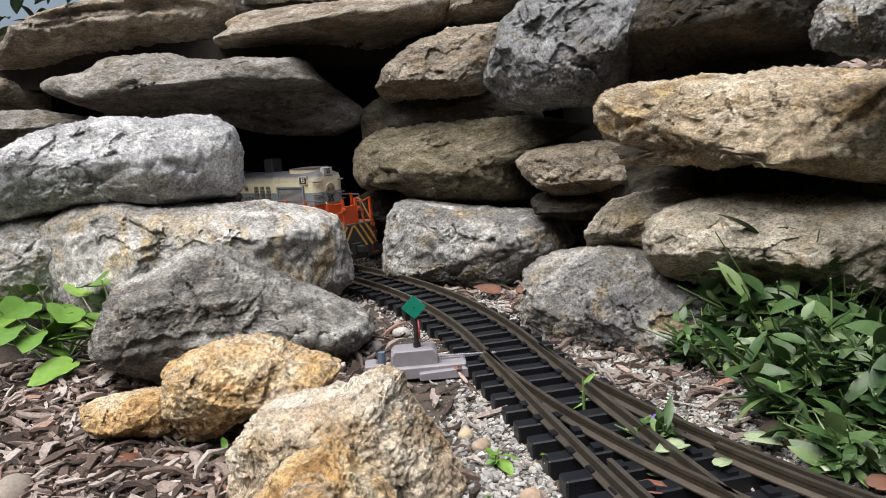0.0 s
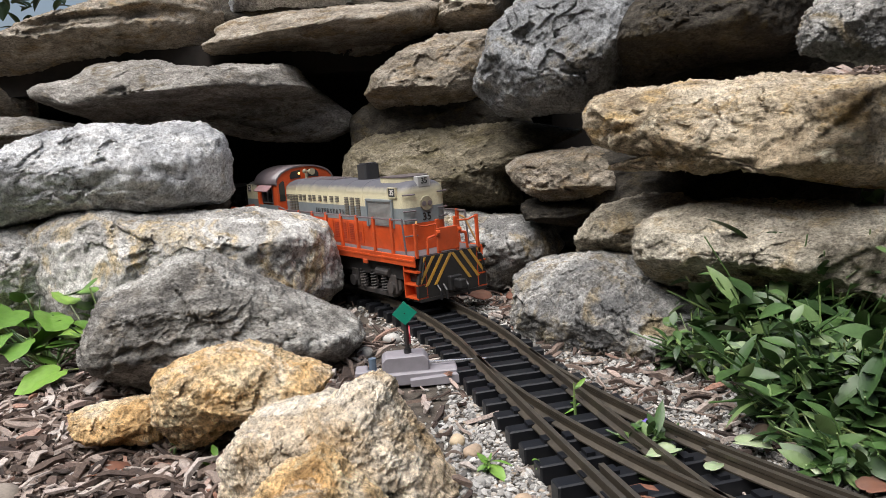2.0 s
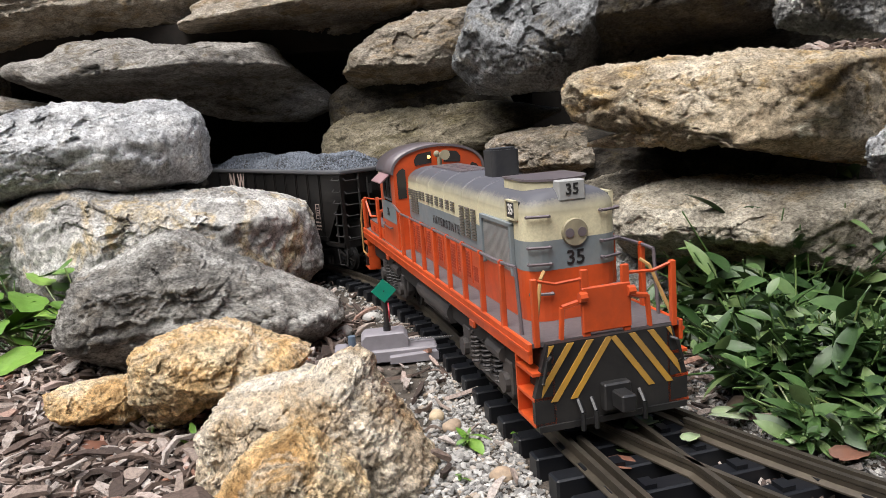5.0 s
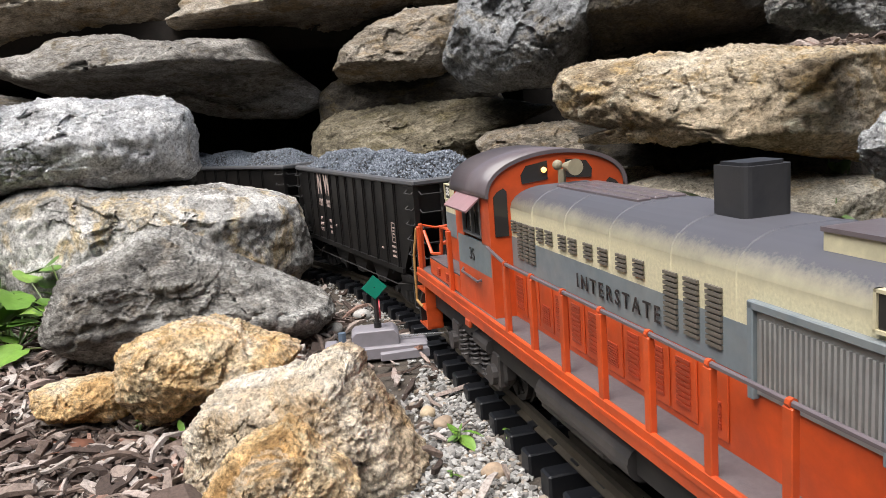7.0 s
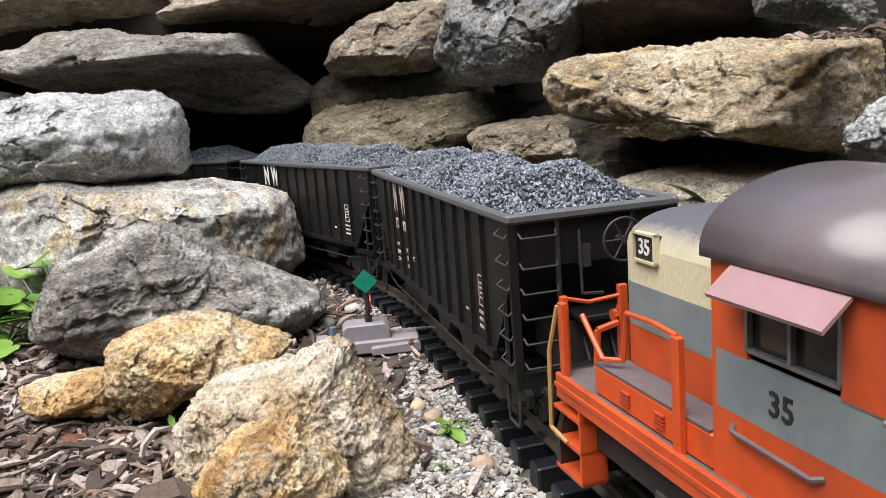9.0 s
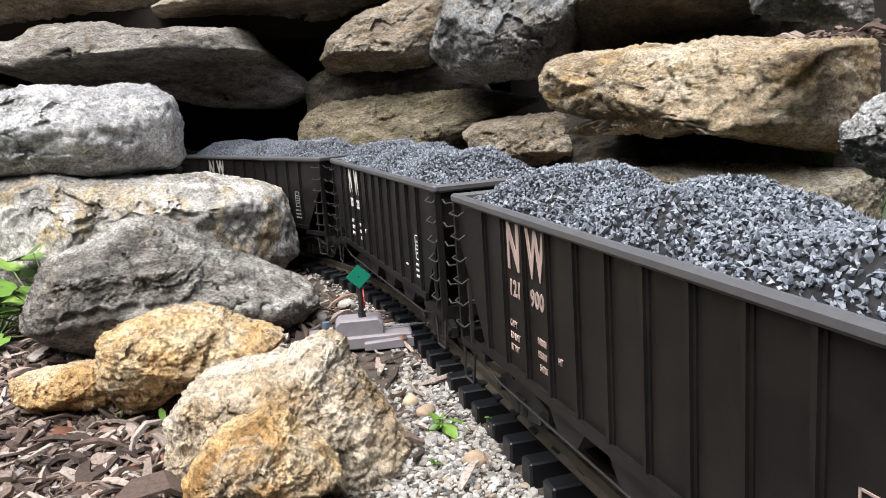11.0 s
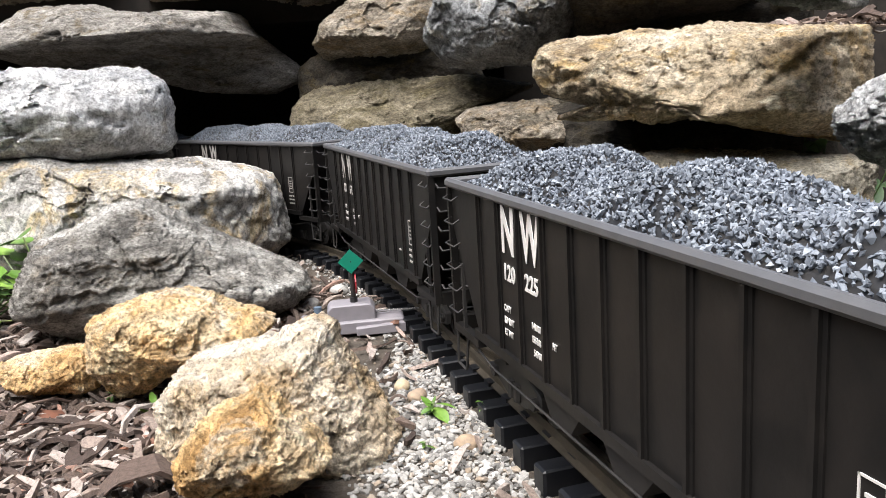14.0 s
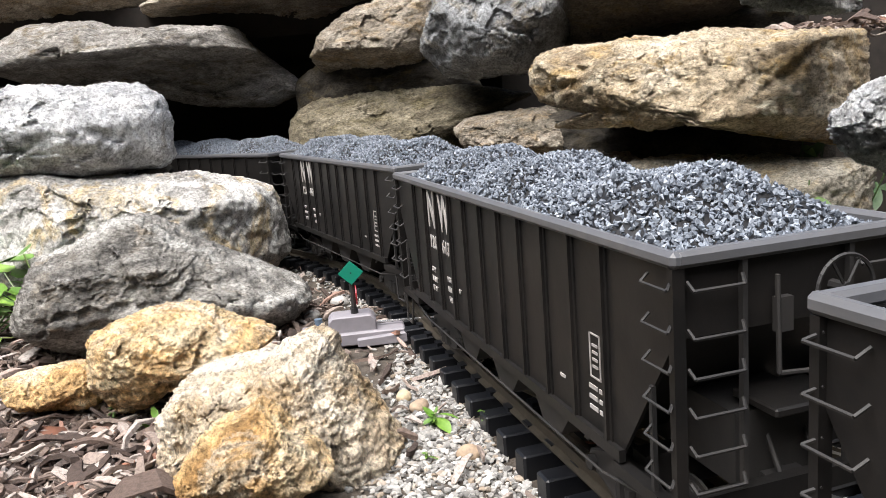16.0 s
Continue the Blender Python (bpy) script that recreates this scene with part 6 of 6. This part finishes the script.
def violet_clump(count, reach, high, size, mat):
    def build(rnd, lv, st, fl):
        for k in range(count):
            a = rnd.uniform(0, 6.3)
            d = reach * math.sqrt(rnd.random())
            top = Vector((math.cos(a) * d, math.sin(a) * d, high * rnd.uniform(0.35, 1.0) * (1 - 0.35 * d / reach)))
            stalk(st, (rnd.gauss(0, 0.006), rnd.gauss(0, 0.006), 0), top, 0.0012, 0.0008, 0.004)
            l = size * rnd.uniform(0.65, 1.15)
            leaf(lv, top, a + rnd.gauss(0, 0.5), rnd.uniform(-0.35, 0.55), l, l * rnd.uniform(0.72, 0.95), "heart", rnd.uniform(0.1, 0.35), rnd.gauss(0, 0.3))
        return mat
    return build


def bushy(count, rx, ry, high, size, mat, flowers=0):
    def build(rnd, lv, st, fl):
        for k in range(count):
            a = rnd.uniform(0, 6.3)
            d = math.sqrt(rnd.random())
            foot = Vector((math.cos(a) * d * rx * 0.7, math.sin(a) * d * ry * 0.7, 0))
            hh = high * rnd.uniform(0.35, 1.05) * (1 - 0.45 * d * d)
            tip = Vector((foot.x + rnd.gauss(0, 0.30) * hh, foot.y + rnd.gauss(0, 0.30) * hh, hh))
            tip.x += math.cos(a) * rx * 0.25
            tip.y += math.sin(a) * ry * 0.25
            stalk(st, foot, tip, 0.0011, 0.0006, 0.003)
            for j in range(rnd.randint(5, 8)):
                u = rnd.uniform(0.3, 1.0)
                p = foot.lerp(tip, u)
                l = size * (rnd.uniform(0.35, 0.8) if rnd.random() < 0.6 else rnd.uniform(0.8, 1.35)) * (1.15 - 0.35 * u)
                leaf(lv, p, rnd.uniform(0, 6.3), rnd.uniform(-0.3, 1.1), l, l * rnd.uniform(0.24, 0.52), "lance", rnd.uniform(0.05, 0.4), rnd.gauss(0, 0.5))
            if rnd.random() < 0.30:
                b = foot + Vector((rnd.gauss(0, 0.6) * hh, rnd.gauss(-0.2, 0.5) * hh, hh * rnd.uniform(0.5, 1.0)))
                stalk(st, foot, b, 0.0011, 0.0007, 0.004)
            if rnd.random() < 0.35:
                b = tip + Vector((rnd.gauss(0, 0.015), rnd.gauss(0, 0.015), rnd.uniform(-0.02, 0.008)))
                stalk(st, foot.lerp(tip, 0.6), b, 0.0010, 0.0007)
            if flowers and rnd.random() < 0.12:
                for i in range(4):
                    leaf(fl, tip, i * 1.57, 0.3, 0.006, 0.004, "lance")
        return mat
    return build


plant("violet_plant", (-0.330, 0.800), "bright green heart-leaved plant at the foot of the stones", "plant", violet_clump(30, 0.075, 0.105, 0.038, LEAF_BRIGHT), 21)
plant("violet_plant", (-0.420, 0.830), "bright green heart-leaved plant at the foot of the stones", "plant", violet_clump(28, 0.080, 0.100, 0.038, LEAF_BRIGHT), 22)
plant("leafy_shrub", (0.289, 0.627), "dense dark green leafy weed beside the wall", "shrub", bushy(85, 0.075, 0.068, 0.135, 0.036, LEAF_DARK, 1), 23)
plant("leafy_shrub", (0.346, 0.645), "dense dark green leafy weed beside the wall", "shrub", bushy(95, 0.085, 0.077, 0.146, 0.038, LEAF_DARK, 1), 24)
plant("leafy_shrub", (0.243, 0.616), "low dark green weed beside the track", "shrub", bushy(45, 0.055, 0.050, 0.075, 0.026, LEAF_DARK), 25)
plant("leafy_shrub", (0.256, 0.513), "dense dark green leafy weed beside the track", "shrub", bushy(70, 0.060, 0.054, 0.085, 0.030, LEAF_DARK), 30)
plant("leafy_shrub", (0.227, 0.643), "low sprawling green weed at the wall's foot", "shrub", bushy(30, 0.045, 0.041, 0.045, 0.020, LEAF_DARK), 26)
plant("leafy_shrub", (0.275, 0.484), "dense dark green leafy weed beside the track", "shrub", bushy(80, 0.060, 0.054, 0.085, 0.030, LEAF_DARK), 36)
plant("leafy_shrub", (0.244, 0.430), "low leafy weed growing beside the rail", "shrub", bushy(45, 0.040, 0.036, 0.045, 0.022, LEAF_DARK), 37)
plant("leafy_shrub", (0.235, 0.464), "low leafy weed growing beside the rail", "shrub", bushy(34, 0.035, 0.032, 0.030, 0.018, LEAF_DARK), 38)
plant("weed_seedling", (0.094, 0.545), "tiny green seedling between the rails", "weed", bushy(1, 0.004, 0.004, 0.042, 0.012, LEAF_BRIGHT), 27)
plant("weed_seedling", (0.022, 0.470), "tiny green seedling on the gravel", "weed", bushy(1, 0.006, 0.006, 0.012, 0.016, LEAF_BRIGHT), 28)
plant("weed_seedling", (0.058, 0.455), "tiny green seedling beside a tie", "weed", bushy(1, 0.005, 0.005, 0.016, 0.009, LEAF_BRIGHT), 29)
plant("weed_seedling", (0.014, 0.425), "tiny green seedling on the gravel", "weed", bushy(1, 0.005, 0.005, 0.009, 0.010, LEAF_BRIGHT), 31)
plant("weed_seedling", (-0.202, 0.560), "tiny green sprout beside an ochre stone", "weed", bushy(3, 0.006, 0.006, 0.024, 0.012, LEAF_BRIGHT), 32)
plant("weed_seedling", (-0.155, 0.512), "tiny green sprout in the mulch", "weed", bushy(2, 0.004, 0.004, 0.022, 0.012, LEAF_BRIGHT), 33)
plant("violet_weed", (0.128, 0.478), "small violet weed growing between the rails", "weed", bushy(7, 0.018, 0.022, 0.026, 0.020, LEAF_DARK, 1), 34)
plant("violet_weed", (0.138, 0.440), "small violet weed growing between the rails", "weed", violet_clump(4, 0.018, 0.010, 0.020, LEAF_DARK), 35)


def fallen_leaf(x, y, z, l, w, turn, material, label, rise=0.1):
    bm = bmesh.new()
    leaf(bm, (0, 0, 0), 0, rise, l, w, "heart", 0.15)
    ob = new("fallen_leaf", mesh("fallen_leaf", bm, material, True))
    ob.modifiers.new("thick", "SOLIDIFY").thickness = 0.0004
    ob.matrix_world = pose(x, y, z, 0, 0, turn)
    return tagged(ob, label, "leaf", "fallen leaves")


fallen_leaf(0.086, 0.912, -0.010, 0.040, 0.030, 20, DRYLEAF, "dry red-brown leaf by the tunnel mouth", 0.35)
fallen_leaf(0.060, 0.930, -0.012, 0.035, 0.028, 130, DRYLEAF, "dry red-brown leaf by the tunnel mouth", 0.3)
fallen_leaf(0.150, 0.700, -0.015, 0.028, 0.020, 60, DRYLEAF, "dry brown leaf on the gravel")
fallen_leaf(-0.255, 0.520, -0.020, 0.035, 0.022, 10, DRYLEAF, "dry red-brown leaf on the mulch")
fallen_leaf(0.137, 0.449, -0.004, 0.020, 0.014, 200, LEAF_PALE, "pale green leaf fallen between the rails")
fallen_leaf(0.179, 0.469, -0.012, 0.022, 0.016, 330, LEAF_PALE, "pale green leaf fallen beside the rail")
fallen_leaf(0.144, 0.416, -0.004, 0.013, 0.009, 40, LEAF_PALE, "pale green leaf fallen between the rails")
fallen_leaf(0.110, 0.402, -0.010, 0.020, 0.014, 140, DRYLEAF, "dry brown leaf between the ties")
fallen_leaf(0.218, 0.418, -0.014, 0.020, 0.014, 60, DRYLEAF, "dry brown leaf under the weeds")
fallen_leaf(0.242, 0.444, -0.012, 0.024, 0.017, 160, DRYLEAF, "dry brown leaf under the weeds")
fallen_leaf(0.213, 0.433, -0.012, 0.016, 0.012, 250, LEAF_PALE, "pale green leaf fallen beside the rail")
fallen_leaf(0.219, 0.393, -0.012, 0.022, 0.016, 20, DRYLEAF, "dry brown leaf under the weeds")


# ---- the tree beyond the wall ----
def tree(at, high, seed):
    rnd = random.Random(seed)
    root = new("tree")
    root.location = at
    bm = bmesh.new()
    bmesh.ops.create_cone(bm, cap_ends=True, segments=12, radius1=0.16, radius2=0.07, depth=high * 0.7, matrix=Matrix.Translation((0, 0, high * 0.35)))
    limbs = []
    for i in range(14):
        a = rnd.uniform(0, 6.3)
        z = high * rnd.uniform(0.25, 0.65)
        tip = Vector((math.cos(a) * high * 0.3, math.sin(a) * high * 0.3, z + high * rnd.uniform(0.02, 0.25)))
        rod(bm, (0, 0, z), tip, 0.03, 6)
        limbs.append((Vector((0, 0, z)), tip))
    part("trunk", bm, plain("bark", (0.10, 0.08, 0.06), 0.9), root)
    lv = bmesh.new()
    for k in range(2600):
        a, b = rnd.choice(limbs)
        p = a.lerp(b, rnd.uniform(0.3, 1.1)) + Vector((rnd.gauss(0, 0.25), rnd.gauss(0, 0.25), rnd.gauss(-0.05, 0.22)))
        l = rnd.uniform(0.09, 0.16)
        leaf(lv, p, rnd.uniform(0, 6.3), rnd.uniform(-0.8, 0.5), l, l * 0.55, "lance")
    tagged(part("crown", lv, LEAF_DARK, root), kind="stuff")
    return tagged(root, "leafy green tree beyond the stone wall", "tree")


tree((-3.3, 5.2, -0.03), 4.2, 41)
tree((-0.8, 9.5, -0.03), 4.6, 42)


motions()
